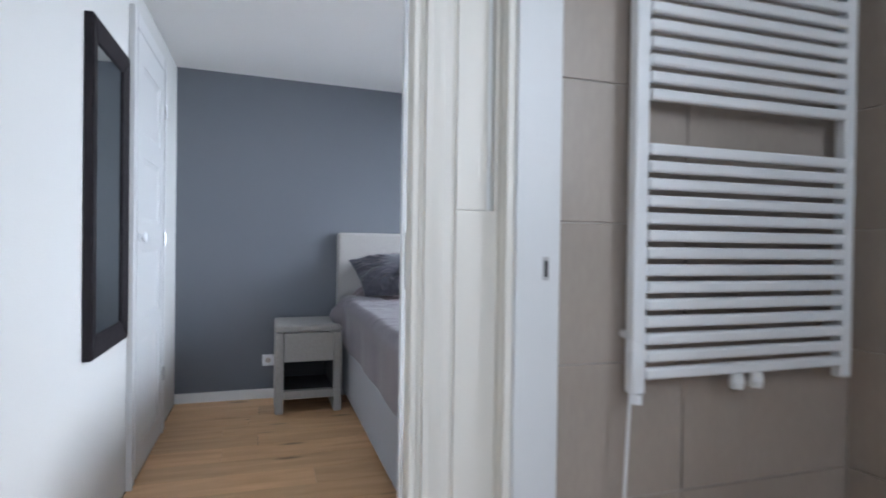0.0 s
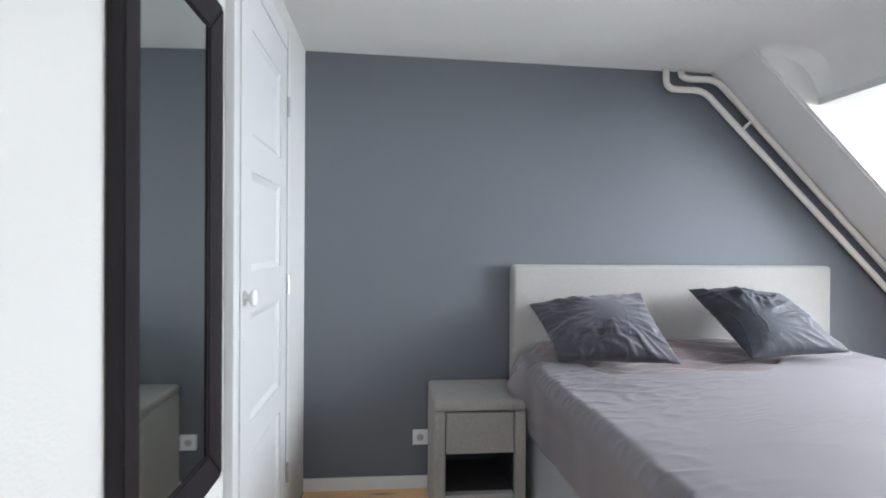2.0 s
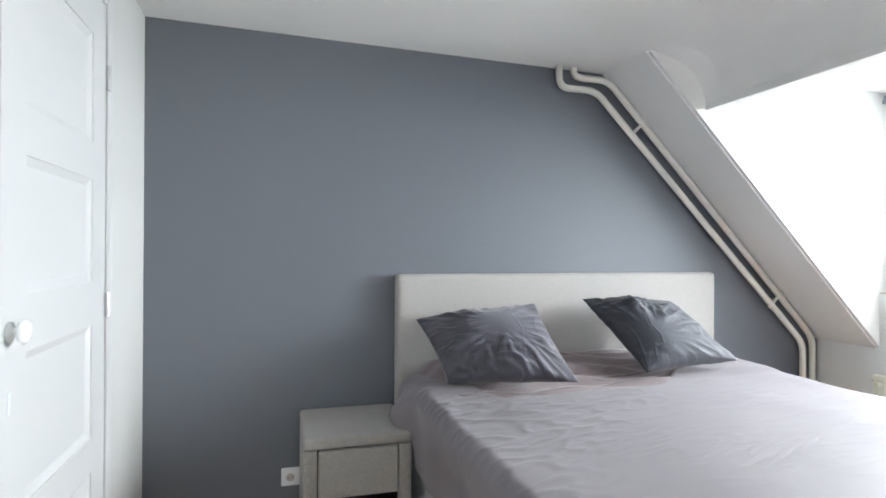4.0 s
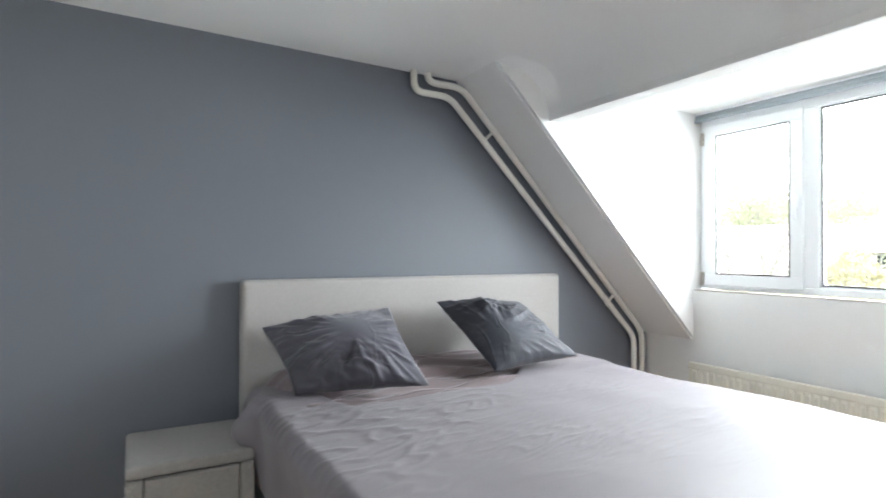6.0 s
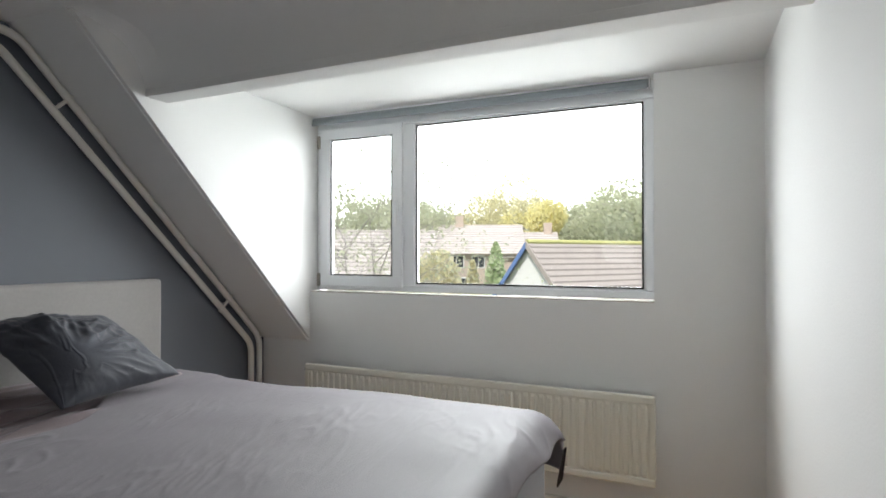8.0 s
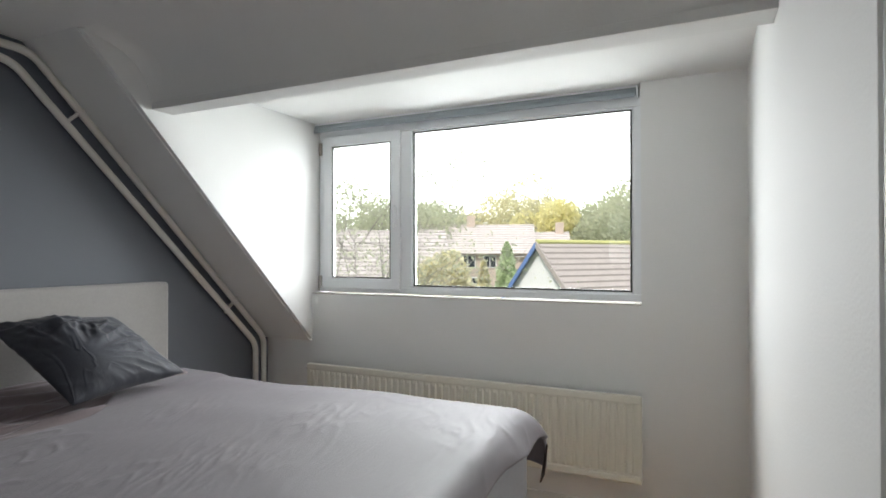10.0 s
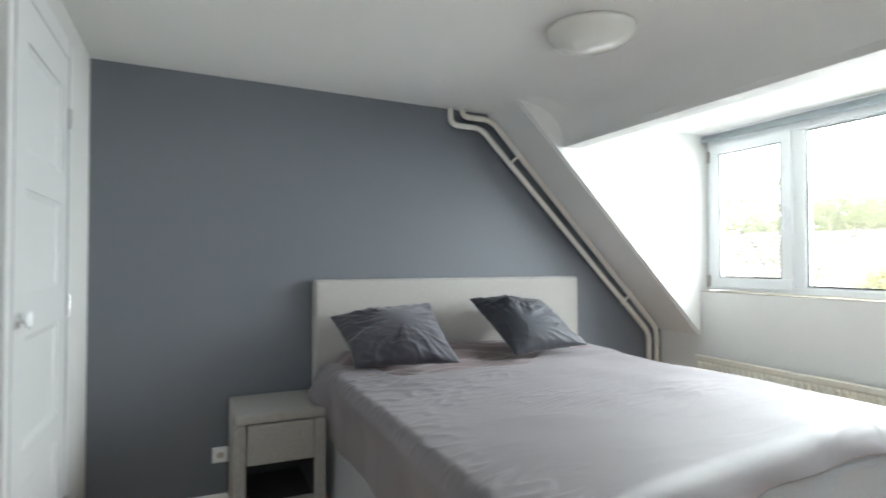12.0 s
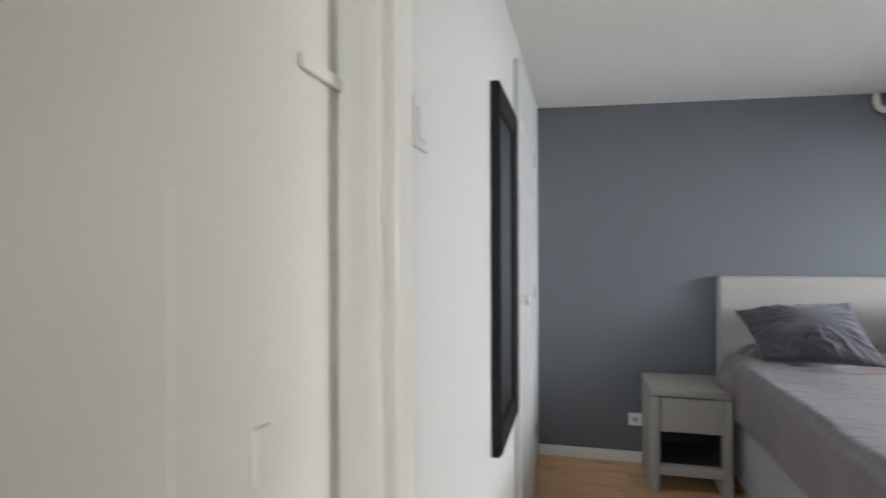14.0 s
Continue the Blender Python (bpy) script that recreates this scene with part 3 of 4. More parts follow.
# ---------- heating pipes ----------
def pipe(name, pts, label):
    path = rounded(pts, 0.06)
    return tagged(part(name, tube(path, 0.0175, 14), PIPE, smooth=True), label, "heating pipe", "heating pipes beside the slope")

Y = -0.035
pipe_low = pipe("heating_pipe", [(1.945, Y, 2.29), (1.945, Y, 2.158), (2.16, Y, 2.158), (3.335, Y, 1.000), (3.572, Y, 0.765), (3.572, Y, 0.02)], "cream painted heating pipe following the sloping ceiling on the slate wall")
pipe_up = pipe("heating_pipe", [(2.03, Y, 2.29), (2.03, Y, 2.218), (2.235, Y, 2.218), (3.40, Y, 1.045), (3.645, Y, 0.795), (3.645, Y, 0.02)], "cream painted heating pipe running close under the sloping ceiling")
for i, (x, z) in enumerate(((2.425, 1.98), (3.365, 1.03))):
    clip = thing("pipe_clip", (x, 0, z), "small cream pipe clip holding two heating pipes to the slate wall", "pipe clip", "pipe clips")
    part("clip_bar", tube([(x - 0.05, -0.037, z - 0.045), (x + 0.045, -0.037, z + 0.045)], 0.009, 8), PIPE, clip)
    part("clip_stem", tube([(x, -0.001, z), (x, -0.037, z)], 0.006, 8), STEEL, clip)

# ---------- dormer window ----------
WX = 3.84
window = thing("window_1", (WX, -1.36, 1.1), "white plastic dormer window with a narrow opening sash and a wide fixed pane", "window")
tagged(window, kind="structure")
Y0, Y1, Z0, Z1 = -2.384, -0.370, 1.098, 2.184
part("window_frame", box(3.80, 3.87, Y0, Y1, Z0, 1.135, 0.004), UPVC, window)
part("window_frame", box(3.80, 3.87, Y0, Y1, 2.092, Z1, 0.004), UPVC, window)
part("window_frame", box(3.80, 3.87, Y0, Y0 + 0.042, 1.135, 2.092, 0.004), UPVC, window)
part("window_frame", box(3.80, 3.87, Y1 - 0.05, Y1, 1.135, 2.092, 0.004), UPVC, window)
part("mullion", box(3.80, 3.87, -1.059, -0.969, 1.135, 2.092, 0.004), UPVC, window)
def glazing(y0, y1, z0, z1, x0, x1, w, name):
    bm = bmesh.new()
    for a, b, c, d in ((y0, y1, z0, z0 + w), (y0, y1, z1 - w, z1), (y0, y0 + w, z0 + w, z1 - w), (y1 - w, y1, z0 + w, z1 - w)):
        box(x0, x1, a, b, c, d, 0.003, bm=bm)
    return part(name, bm, UPVC, window)
sash = glazing(-0.986, -0.409, 1.120, 2.105, 3.785, 3.83, 0.068, "sash")
glazing(-2.344, -1.054, 1.133, 2.094, 3.815, 3.845, 0.012, "glazing_bead")
def seal(y0, y1, z0, z1, x):
    bm = bmesh.new()
    w = 0.009
    for a, b, c, d in ((y0, y1, z0, z0 + w), (y0, y1, z1 - w, z1), (y0, y0 + w, z0 + w, z1 - w), (y1 - w, y1, z0 + w, z1 - w)):
        box(x - 0.003, x + 0.003, a, b, c, d, bm=bm)
    part("rubber_seal", bm, BLACK, window)
seal(-2.333, -1.065, 1.144, 2.083, 3.817)
seal(-0.919, -0.476, 1.187, 2.038, 3.792)
for y0, y1, z0, z1, x in ((-2.334, -1.064, 1.14, 2.085, 3.842), (-0.922, -0.474, 1.185, 2.04, 3.826)):
    pane = part("pane", box(x - 0.002, x + 0.002, y0, y1, z0, z1), GLASS, window)
    pane.visible_shadow = False
part("window_handle", box(3.772, 3.785, -0.965, -0.939, 1.56, 1.63, 0.004), ENAMEL, window, "white window handle")
part("handle_grip", box(3.752, 3.772, -0.962, -0.942, 1.50, 1.64, 0.006), ENAMEL, window)
for z in (1.16, 2.03):
    part("hinge_cover", box(3.785, 3.80, -0.392, -0.374, z - 0.04, z + 0.04, 0.003), GROUT, window)

blind = thing("roller_blind", (3.78, -1.33, 2.17), "rolled-up grey roller blind above the window", "blind")
part("blind_roll", tube([(3.768, -2.359, 2.160), (3.768, -0.339, 2.160)], 0.021, 14), BLIND, blind, smooth=True)
part("hem_bar", box(3.742, 3.752, -2.354, -0.344, 2.128, 2.150, 0.003), BLIND, blind)
part("top_rail", box(3.755, 3.798, -2.369, -0.329, 2.178, 2.189, 0.002), ENAMEL, blind)
for y in (-2.366, -0.332):
    part("bracket", box(3.75, 3.798, y - 0.004, y + 0.004, 2.135, 2.185, 0.002), ENAMEL, blind)

# ---------- panel radiator ----------
rad = thing("radiator", (3.64, -1.41, 0.25), "long cream enamelled panel radiator under the window", "radiator")
RX, RY0, RY1, RZ0, RZ1 = 3.605, -2.395, -0.42, 0.245, 0.662
bm = bmesh.new()
n = 48
prof = []
step = (RY1 - RY0 - 0.05) / n
ys = [RY0 + 0.025 + i * step for i in range(n + 1)]
for i in range(n):
    a = ys[i]
    prof += [(a, RX + 0.010), (a + step * 0.3, RX + 0.010), (a + step * 0.45, RX), (a + step * 0.85, RX)]
prof.append((ys[-1], RX + 0.010))
zlev = [(RZ0 + 0.035, 0.010), (RZ0 + 0.055, None), (RZ1 - 0.055, None), (RZ1 - 0.035, 0.010)]
grid = [[bm.verts.new((RX + off if off is not None else x, y, z)) for y, x in prof] for z, off in zlev]
for r0, r1 in zip(grid, grid[1:]):
    for k in range(len(prof) - 1):
        bm.faces.new((r0[k], r1[k], r1[k + 1], r0[k + 1]))
part("front_panel", bm, RADW, rad)
part("top_rail", box(RX, RX + 0.03, RY0, RY1, RZ1 - 0.038, RZ1, 0.007), RADW, rad)
part("bottom_rail", box(RX, RX + 0.03, RY0, RY1, RZ0, RZ0 + 0.038, 0.007), RADW, rad)
part("back_panel", box(RX + 0.018, RX + 0.045, RY0, RY1, RZ0 + 0.03, RZ1 - 0.03, 0.004), RADW, rad)
for y in (RY0, RY1 - 0.026):
    part("side_rail", box(RX + 0.004, RX + 0.018, y, y + 0.026, RZ0 + 0.036, RZ1 - 0.036, 0.003), RADW, rad)
part("valve", tube([(RX + 0.03, RY1, 0.30), (RX + 0.03, RY1 + 0.04, 0.30), (RX + 0.03, RY1 + 0.04, 0.01)], 0.010, 10), STEEL, rad)
part("bleed_valve", tube([(RX + 0.03, RY1 - 0.002, 0.625), (RX + 0.03, RY1 + 0.018, 0.625)], 0.009, 8), STEEL, rad)
for y in (-2.1, -0.75):
    part("wall_bracket", box(RX + 0.044, 3.7195, y, y + 0.03, 0.30, 0.6), RADW, rad)
structure("baseboard", box(3.705, 3.719, -2.84, -0.0, 0.0, 0.09, 0.003), GLOSS, "white painted skirting board under the radiator")
structure("baseboard", box(STEP, 3.704, SOUTH + 0.001, SOUTH + 0.014, 0.0, 0.09, 0.003), GLOSS, "white painted skirting board on the side wall")

# ---------- ceiling lamp ----------
lamp = thing("ceiling_lamp", (1.985, -1.35, 2.18), "round opal glass ceiling lamp, switched off", "ceiling lamp")
part("lamp_shade", lathe([(0.02, -0.058), (0.06, -0.055), (0.105, -0.046), (0.145, -0.030), (0.172, -0.011), (0.184, 0.010), (0.187, 0.022)], (1.985, -1.35, 2.244), "z", 40), OPAL, lamp, smooth=True)
part("lamp_base", lathe([(0.10, -0.02), (0.10, 0.004)], (1.985, -1.35, 2.262), "z", 24), ENAMEL, lamp)

# ---------- nightstand ----------
ns = thing("nightstand", (0.87, -0.22, 0), "worn grey upholstered nightstand with one drawer and open shelf", "nightstand")
NX0, NX1, NYF, NYB, NZ = 0.651, 1.082, -0.445, -0.012, 0.580
part("top", box(NX0, NX1, NYF, NYB, NZ - 0.048, NZ, 0.016, 3), NSFAB, ns)
for x0, x1 in ((NX0, NX0 + 0.056), (NX1 - 0.056, NX1)):
    part("side_panel", box(x0 + 0.001, x1 - 0.001, NYF + 0.001, NYB, 0.0, NZ - 0.049, 0.010), NSFAB, ns)
drawer = part("drawer", box(NX0 + 0.059, NX1 - 0.059, NYF - 0.002, NYF + 0.03, NZ - 0.240, NZ - 0.053, 0.006), NSFAB, ns)
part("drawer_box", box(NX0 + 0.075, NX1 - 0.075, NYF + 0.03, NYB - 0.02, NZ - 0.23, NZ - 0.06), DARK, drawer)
part("shelf", box(NX0 + 0.056, NX1 - 0.056, NYF + 0.004, NYB, 0.095, 0.150, 0.006), NSFAB, ns)
# Dark sheets and a near-black back stand in for shade in the shelf.
for x0 in (NX0 + 0.0565, NX1 - 0.0595):
    part("inner_lining", box(x0, x0 + 0.003, NYF + 0.02, NYB - 0.016, 0.151, NZ - 0.241), SHELF_SHADE, ns, "dark sheet painted as the shade inside the shelf")
part("inner_lining", box(NX0 + 0.06, NX1 - 0.06, NYF + 0.045, NYB - 0.016, 0.1505, 0.153), SHELF_SHADE, ns, "dark sheet painted as the shade inside the shelf")
part("inner_lining", box(NX0 + 0.06, NX1 - 0.06, NYF + 0.02, NYB - 0.016, NZ - 0.243, NZ - 0.241), SHELF_SHADE, ns, "dark sheet painted as the shade inside the shelf")
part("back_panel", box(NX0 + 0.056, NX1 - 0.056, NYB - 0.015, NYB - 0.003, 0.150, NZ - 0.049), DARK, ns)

FRAY = mat("loose_pale_threads", (0.55, 0.53, 0.50), 0.9, bump=0)
rnd = random.Random(11)
bm = bmesh.new()
for k in range(46):
    z = rnd.uniform(0.33, 0.53)
    p = Vector((NX0 + rnd.uniform(0.004, 0.022), NYF + 0.001, z))
    q = p + Vector((rnd.uniform(-0.012, 0.014), -rnd.uniform(0.001, 0.006), rnd.uniform(-0.02, 0.02)))
    m2 = (p + q) / 2 + Vector((rnd.uniform(-0.006, 0.006), -0.005, rnd.uniform(-0.004, 0.004)))
    tube([p, m2, q], 0.0007, 4, bm=bm)
part("frayed_threads", bm, FRAY, ns, "loose pale threads on the worn corner")

# ---------- bed ----------
bed = thing("bed", (2.0, -1.1, 0), "wide boxspring bed with a grey woven headboard and blue-grey base", "bed")
BX0, BX1, BYF = 1.13, 2.87, -2.08
part("headboard", box(1.088, 2.893, -0.085, -0.004, 0.0, 1.195, 0.022, 4), LINEN, bed, smooth=False)
for x0, x1 in ((BX0, 1.998), (2.002, BX1)):
    part("box_base", box(x0, x1, BYF, -0.1, 0.05, 0.40, 0.02, 3), BOXFAB, bed)
    part("mattress", box(x0 + 0.005, x1 - 0.005, BYF + 0.01, -0.1, 0.402, 0.665, 0.05, 4), BOXFAB, bed)
for x in (1.2, 1.93, 2.07, 2.8):
    for y in (-0.2, -1.98):
        part("leg", lathe([(0.025, 0), (0.03, 0.06)], (x, y, 0)), DARK, bed)


def smooth01(t):
    t = max(0.0, min(1.0, t))
    return t * t * (3 - 2 * t)


def duvet():
    """A soft cover over the bed: flat on top, hanging at both sides and at the foot, creased."""
    bm = bmesh.new()
    nu, nv = 320, 300
    top = 0.745
    x0, x1, yf, yb = 1.085, 2.945, -2.11, -0.60
    left, right = 0.29, 0.17
    rows = []
    for j in range(nv + 1):
        v = j / nv
        row = []
        for i in range(nu + 1):
            u = i / nu
            across = -left + u * (x1 - x0 + left + right)
            reach = 0.47 * (1 - smooth01((across - 0.13) / 0.20)) + 0.40 * smooth01((across - 0.95) / 0.60)
            yf = -2.11 - 0.11 * (1 - smooth01(across / 1.0))
            foot = 0.050 + 0.13 * (1 - smooth01(across / 1.1))
            along = v * (yb + reach - yf + foot) - foot
            # rounded shoulders
            r = 0.085 - 0.025 * (1 - smooth01((across - 0.3) / 0.5)) + 0.06 * smooth01((across - 1.2) / 0.6)
            dx_edge = min(across, (x1 - x0) - across)
            dy_edge = along
            z = top + 0.022 * smooth01((across - 0.9) / 0.7) * smooth01((0.95 - along) / 0.7 + 0.6)
            def roll(d, r):
                s = r - d
                if s <= 0:
                    return 0.0, 0.0
                a = min(s / r, 1.57)
                down = r * (1 - math.cos(a)) + max(0.0, s - 1.57 * r)
                back = (r - d) - r * math.sin(a) if s < 1.57 * r else (r - d) - r
                return down, back
            ddx, bx = roll(dx_edge, r)
            ddy, by = roll(dy_edge, min(r, 0.13))
            xs = across + x0
            if bx:
                xs = xs + (bx if across < (x1 - x0) / 2 else -bx)
            ys = along + yf + by
            z -= max(ddx, ddy) + 0.25 * min(ddx, ddy)
            # folds on the hanging sides
            hang = smooth01((max(ddx, ddy) - 0.04) / 0.12)
            push = hang * (0.007 * math.sin(ys * 9 + 2.0 * noise.noise((ys * 2, 0.3, 1))) + 0.014 * noise.noise((ys * 4, xs * 2, 3.0)))
            if ddx > ddy:
                xs += -push if across < (x1 - x0) / 2 else push
                xs += (0.012 if across < (x1 - x0) / 2 else 0.02) * hang
            else:
                ys -= hang * (0.016 * math.sin(xs * 15) + 0.02) 
            if across < 0.02:
                xs -= 0.09 * math.exp(-((ys + 0.37) ** 2) / 0.005) * math.exp(-((z - 0.625) ** 2) / 0.005)
            puff = 0.012 * noise.noise((xs * 1.3, ys * 1.3, 0.0)) + 0.005 * noise.noise((xs * 4, ys * 4, 5.0))
            q = Vector((xs * 2.6 + ys * 1.0, ys * 6.5 - xs * 1.6, 2.0))
            ridge = 1 - abs(noise.noise(q * 0.8)) * 2
            crease = 0.0007 * max(0.0, ridge - 0.78) / 0.22
            q2 = Vector((xs * 9 + ys * 4.2, ys * 26 - xs * 10, 8.0))
            ridge2 = 1 - abs(noise.noise(q2 * 0.7)) * 2
            where = smooth01((noise.noise((xs * 1.4, ys * 1.4, 9.0)) - 0.02) / 0.3)
            near_head = 0.8 * math.exp(-((xs - 1.35) ** 2 + (ys + 0.72) ** 2) / 0.07) + 0.7 * math.exp(-((xs - 1.22) ** 2 + (ys + 2.05) ** 2) / 0.03) + 0.25 * math.exp(-((xs - 2.72) ** 2 + (ys + 1.85) ** 2) / 0.06)
            crease += 0.0044 * min(1.5, where + near_head) * max(0.0, ridge2 - 0.40) / 0.60
            q3 = Vector((xs * 9 + ys * 6, ys * 44 - xs * 17, 3.0))
            ridge3 = 1 - abs(noise.noise(q3 * 0.7)) * 2
            mid = math.exp(-((xs - 1.85) ** 2 / 0.09 + (ys + 1.30 + 0.3 * (xs - 1.85)) ** 2 / 0.035)) + 0.8 * math.exp(-((xs - 1.33) ** 2 + (ys + 0.66) ** 2) / 0.02) + 0.7 * math.exp(-((xs - 2.35) ** 2 / 0.05 + (ys + 0.85) ** 2 / 0.02))
            crease += 0.0028 * min(1.0, mid) * max(0.0, ridge3 - 0.35) / 0.65
            z += puff + crease * (1 - 0.5 * hang)
            # the turned top edge lies thicker
            z += 0.012 * smooth01((ys + 0.58) / 0.1) * (1 - hang)
            # the top edge is tucked down onto the sheet
            z -= 0.040 * smooth01((v - 0.965) / 0.035)
            row.append(bm.verts.new((xs, ys, z)))
        rows.append(row)
    for a, b in zip(rows, rows[1:]):
        for k in range(nu):
            bm.faces.new((a[k], a[k + 1], b[k + 1], b[k]))
    return bm


def thicken(ob, t):
    m = ob.modifiers.new("thickness", "SOLIDIFY")
    m.thickness, m.offset = t, -1
    return ob


duvet_thing = thing("duvet", (2.0, -1.2, 0.7), "rumpled mauve-grey duvet spread over the bed", "duvet")
thicken(part("cover", duvet(), DUVET, duvet_thing, smooth=True), 0.018)
bm = bmesh.new()
flap = [bm.verts.new(p) for p in ((2.99, -2.105, 0.575), (2.86, -2.14, 0.635), (2.89, -2.12, 0.51), (2.925, -2.095, 0.462), (2.962, -2.09, 0.47))]
bm.faces.new(flap)
thicken(part("lining", bm, INNER, duvet_thing, "dark brown duvet lining"), 0.006)


def sheet_strip():
    """The bottom sheet and rolled pillow edge at the head of the bed."""
    bm = bmesh.new()
    nu, nv = 120, 60
    rows = []
    for j in range(nv + 1):
        y = -0.80 + 0.70 * j / nv
        row = []
        for i in range(nu + 1):
            x = 1.12 + (2.87 - 1.12) * i / nu
            e = min(x - 1.12, 2.87 - x)
            z = 0.735 - 0.10 * (1 - smooth01(e / 0.14)) - 0.022 * (1 - smooth01((y + 0.72) / 0.16)) + 0.062 * smooth01((y + 0.52) / 0.30)
            z += 0.014 * noise.noise((x * 3, y * 14, 4)) + 0.010 * math.sin(y * 60 + 6 * noise.noise((x * 2, y * 2, 1)))
            row.append(bm.verts.new((x, y, z)))
        rows.append(row)
    for a, b in zip(rows, rows[1:]):
        for k in range(nu):
            bm.faces.new((a[k], a[k + 1], b[k + 1], b[k]))
    edge = [e for e in bm.edges if e.is_boundary]
    out = bmesh.ops.extrude_edge_only(bm, edges=edge)["geom"]
    for v in [g for g in out if isinstance(g, bmesh.types.BMVert)]:
        v.co.z -= 0.11
    bmesh.ops.recalc_face_normals(bm, faces=bm.faces[:])
    return bm


tagged(part("bed_sheet", sheet_strip(), SHEET, smooth=True), "creased dusky mauve sheet at the head of the bed", "sheet")


def pillow(name, bl, br, tr, tl, fat, seed, label, cu, cv, cloth, crest, burst):
    """A stuffed cushion between four corner points, puckered towards its seams."""
    bm = bmesh.new()
    n = 76
    bl, br, tr, tl = map(Vector, (bl, br, tr, tl))
    nor = (br - bl).cross(tl - bl).normalized()
    sheets = []
    for side in (1, -1):
        rows = []
        for j in range(n + 1):
            v = j / n
            row = []
            for i in range(n + 1):
                u = i / n
                p = (bl * (1 - u) + br * u) * (1 - v) + (tl * (1 - u) + tr * u) * v
                c = (bl + br + tr + tl) / 4
                # edges drawn in between the corners
                pinch = 0.09 * (math.sin(math.pi * u) * (1 - math.sin(math.pi * v)) + math.sin(math.pi * v) * (1 - math.sin(math.pi * u)))
                p = p.lerp(c, pinch * 0.6)
                e = max(0.0, 1 - (2 * u - 1) ** 2) * max(0.0, 1 - (2 * v - 1) ** 2)
                tent = u / crest if u < crest else (1 - u) / (1 - crest)
                h = fat * (0.45 * e ** 0.42 + 0.85 * (smooth01(tent) * max(0.0, 1 - (2 * v - 1) ** 2)) ** 0.55) if side > 0 else fat * e ** 0.42
                ang = math.atan2(v - cv, u - cu)
                rad_ = math.hypot(u - cu, v - cv)
                w = smooth01((rad_ - 0.10) / 0.4) * e ** 0.25
                h += 0.022 * burst * w * (noise.noise((math.cos(ang) * 3.0, math.sin(ang) * 3.0, seed + rad_ * 0.8))) * 1.6
                ridge = 1 - 2 * abs(noise.noise((math.cos(ang) * 4.6 + u, math.sin(ang) * 4.6 + v * 2, seed * 2 + rad_ * 2.4)))
                h += 0.040 * burst * w * max(0.0, ridge - 0.35) ** 1.25
                ridge = 1 - 2 * abs(noise.noise((u * 3 - v * 2 + seed, v * 8 + u * 3, seed * 3)))
                h += 0.020 * w * (1.3 - u) * max(0.0, ridge - 0.3)
                if e <= 1e-9:
                    h = 0
                row.append(bm.verts.new(p + nor * h * side * (1.0 if side > 0 else 0.55)))
            rows.append(row)
        for a, b in zip(rows, rows[1:]):
            for k in range(n):
                q = (a[k], a[k + 1], b[k + 1], b[k])
                bm.faces.new(q if side > 0 else q[::-1])
    bmesh.ops.remove_doubles(bm, verts=bm.verts[:], dist=1e-6)
    return tagged(part(name, bm, cloth, smooth=True), label, "pillow", "pillows on the bed")


pillow("pillow", (1.225, -0.46, 0.762), (1.715, -0.655, 0.785), (1.735, -0.20, 1.060), (1.150, -0.20, 1.000), 0.085, 1.3, "creased slate satin pillow leaning on the headboard beside the nightstand", 0.62, 0.62, SATIN_LIT, 0.56, 0.85)
pillow("pillow", (2.100, -0.560, 0.782), (2.600, -0.550, 0.808), (2.485, -0.22, 1.055), (1.990, -0.20, 1.075), 0.080, 4.7, "creased slate satin pillow slumped against the headboard nearer the slope", 0.24, 0.30, SATIN_SHADED, 0.34, 0.5)

# ---------- bathroom towel radiator ----------
tr = thing("towel_radiator", (1.6, -3.27, 1.2), "white enamelled ladder towel radiator on the tiled wall", "towel radiator")
TX0, TX1, TY = 1.318, 1.945, -3.19
T0, T1 = 0.815, 2.02
for x in (TX0, TX1 - 0.034):
    part("upright", box(x, x + 0.034, TY - 0.008, TY + 0.022, T0, T1, 0.006, 3), ENAMEL, tr)
zs = [1.332 - 0.0365 * k for k in range(14)] + [1.447 + 0.0365 * k for k in range(15)]
bar = box(TX0 + 0.034, TX1 - 0.034, TY - 0.012, TY + 0.008, -0.0125, 0.0125, 0.006, 2)
bar_mesh = None
for z in zs:
    ob = new("bar", bar_mesh) if bar_mesh else part("bar", bar, ENAMEL)
    bar_mesh = ob.data
    ob.parent = tr
    ob.location = Vector((0, 0, z)) - tr.location
for x in (1.60, 1.655):
    part("valve", lathe([(0.014, -0.035), (0.017, -0.02), (0.014, 0.0)], (x, TY, T0 + 0.03)), ENAMEL, tr)
part("cable_gland", lathe([(0.012, -0.02), (0.012, 0.0)], (TX0 + 0.017, TY, T0)), ENAMEL, tr)
path = rounded([(TX0 + 0.010, TY, T0 - 0.015), (TX0 + 0.006, TY, 0.9), (TX0 - 0.01, TY, 0.6), (TX0, TY, 0.3)], 0.05)
part("power_cable", tube(path, 0.0035, 8), ENAMEL, tr, "thin white power cable")
for x in (TX0 + 0.017, TX1 - 0.017):
    for z in (T0 + 0.12, T1 - 0.12):
        part("wall_bracket", tube([(x, TY + 0.02, z), (x, -3.141, z)], 0.010, 8), ENAMEL, tr)

# ---------- outside ----------
GRASS = mat("lawn", (0.10, 0.13, 0.05), 0.95, var=0.4, scale=0.6, bump=0.3, bscale=20)
RENDERW = mat("white_render", (0.85, 0.86, 0.86), 0.85, var=0.05, scale=1)
BRICK = mat("pale_brick", (0.62, 0.52, 0.45), 0.9, var=0.25, scale=5, bscale=30)
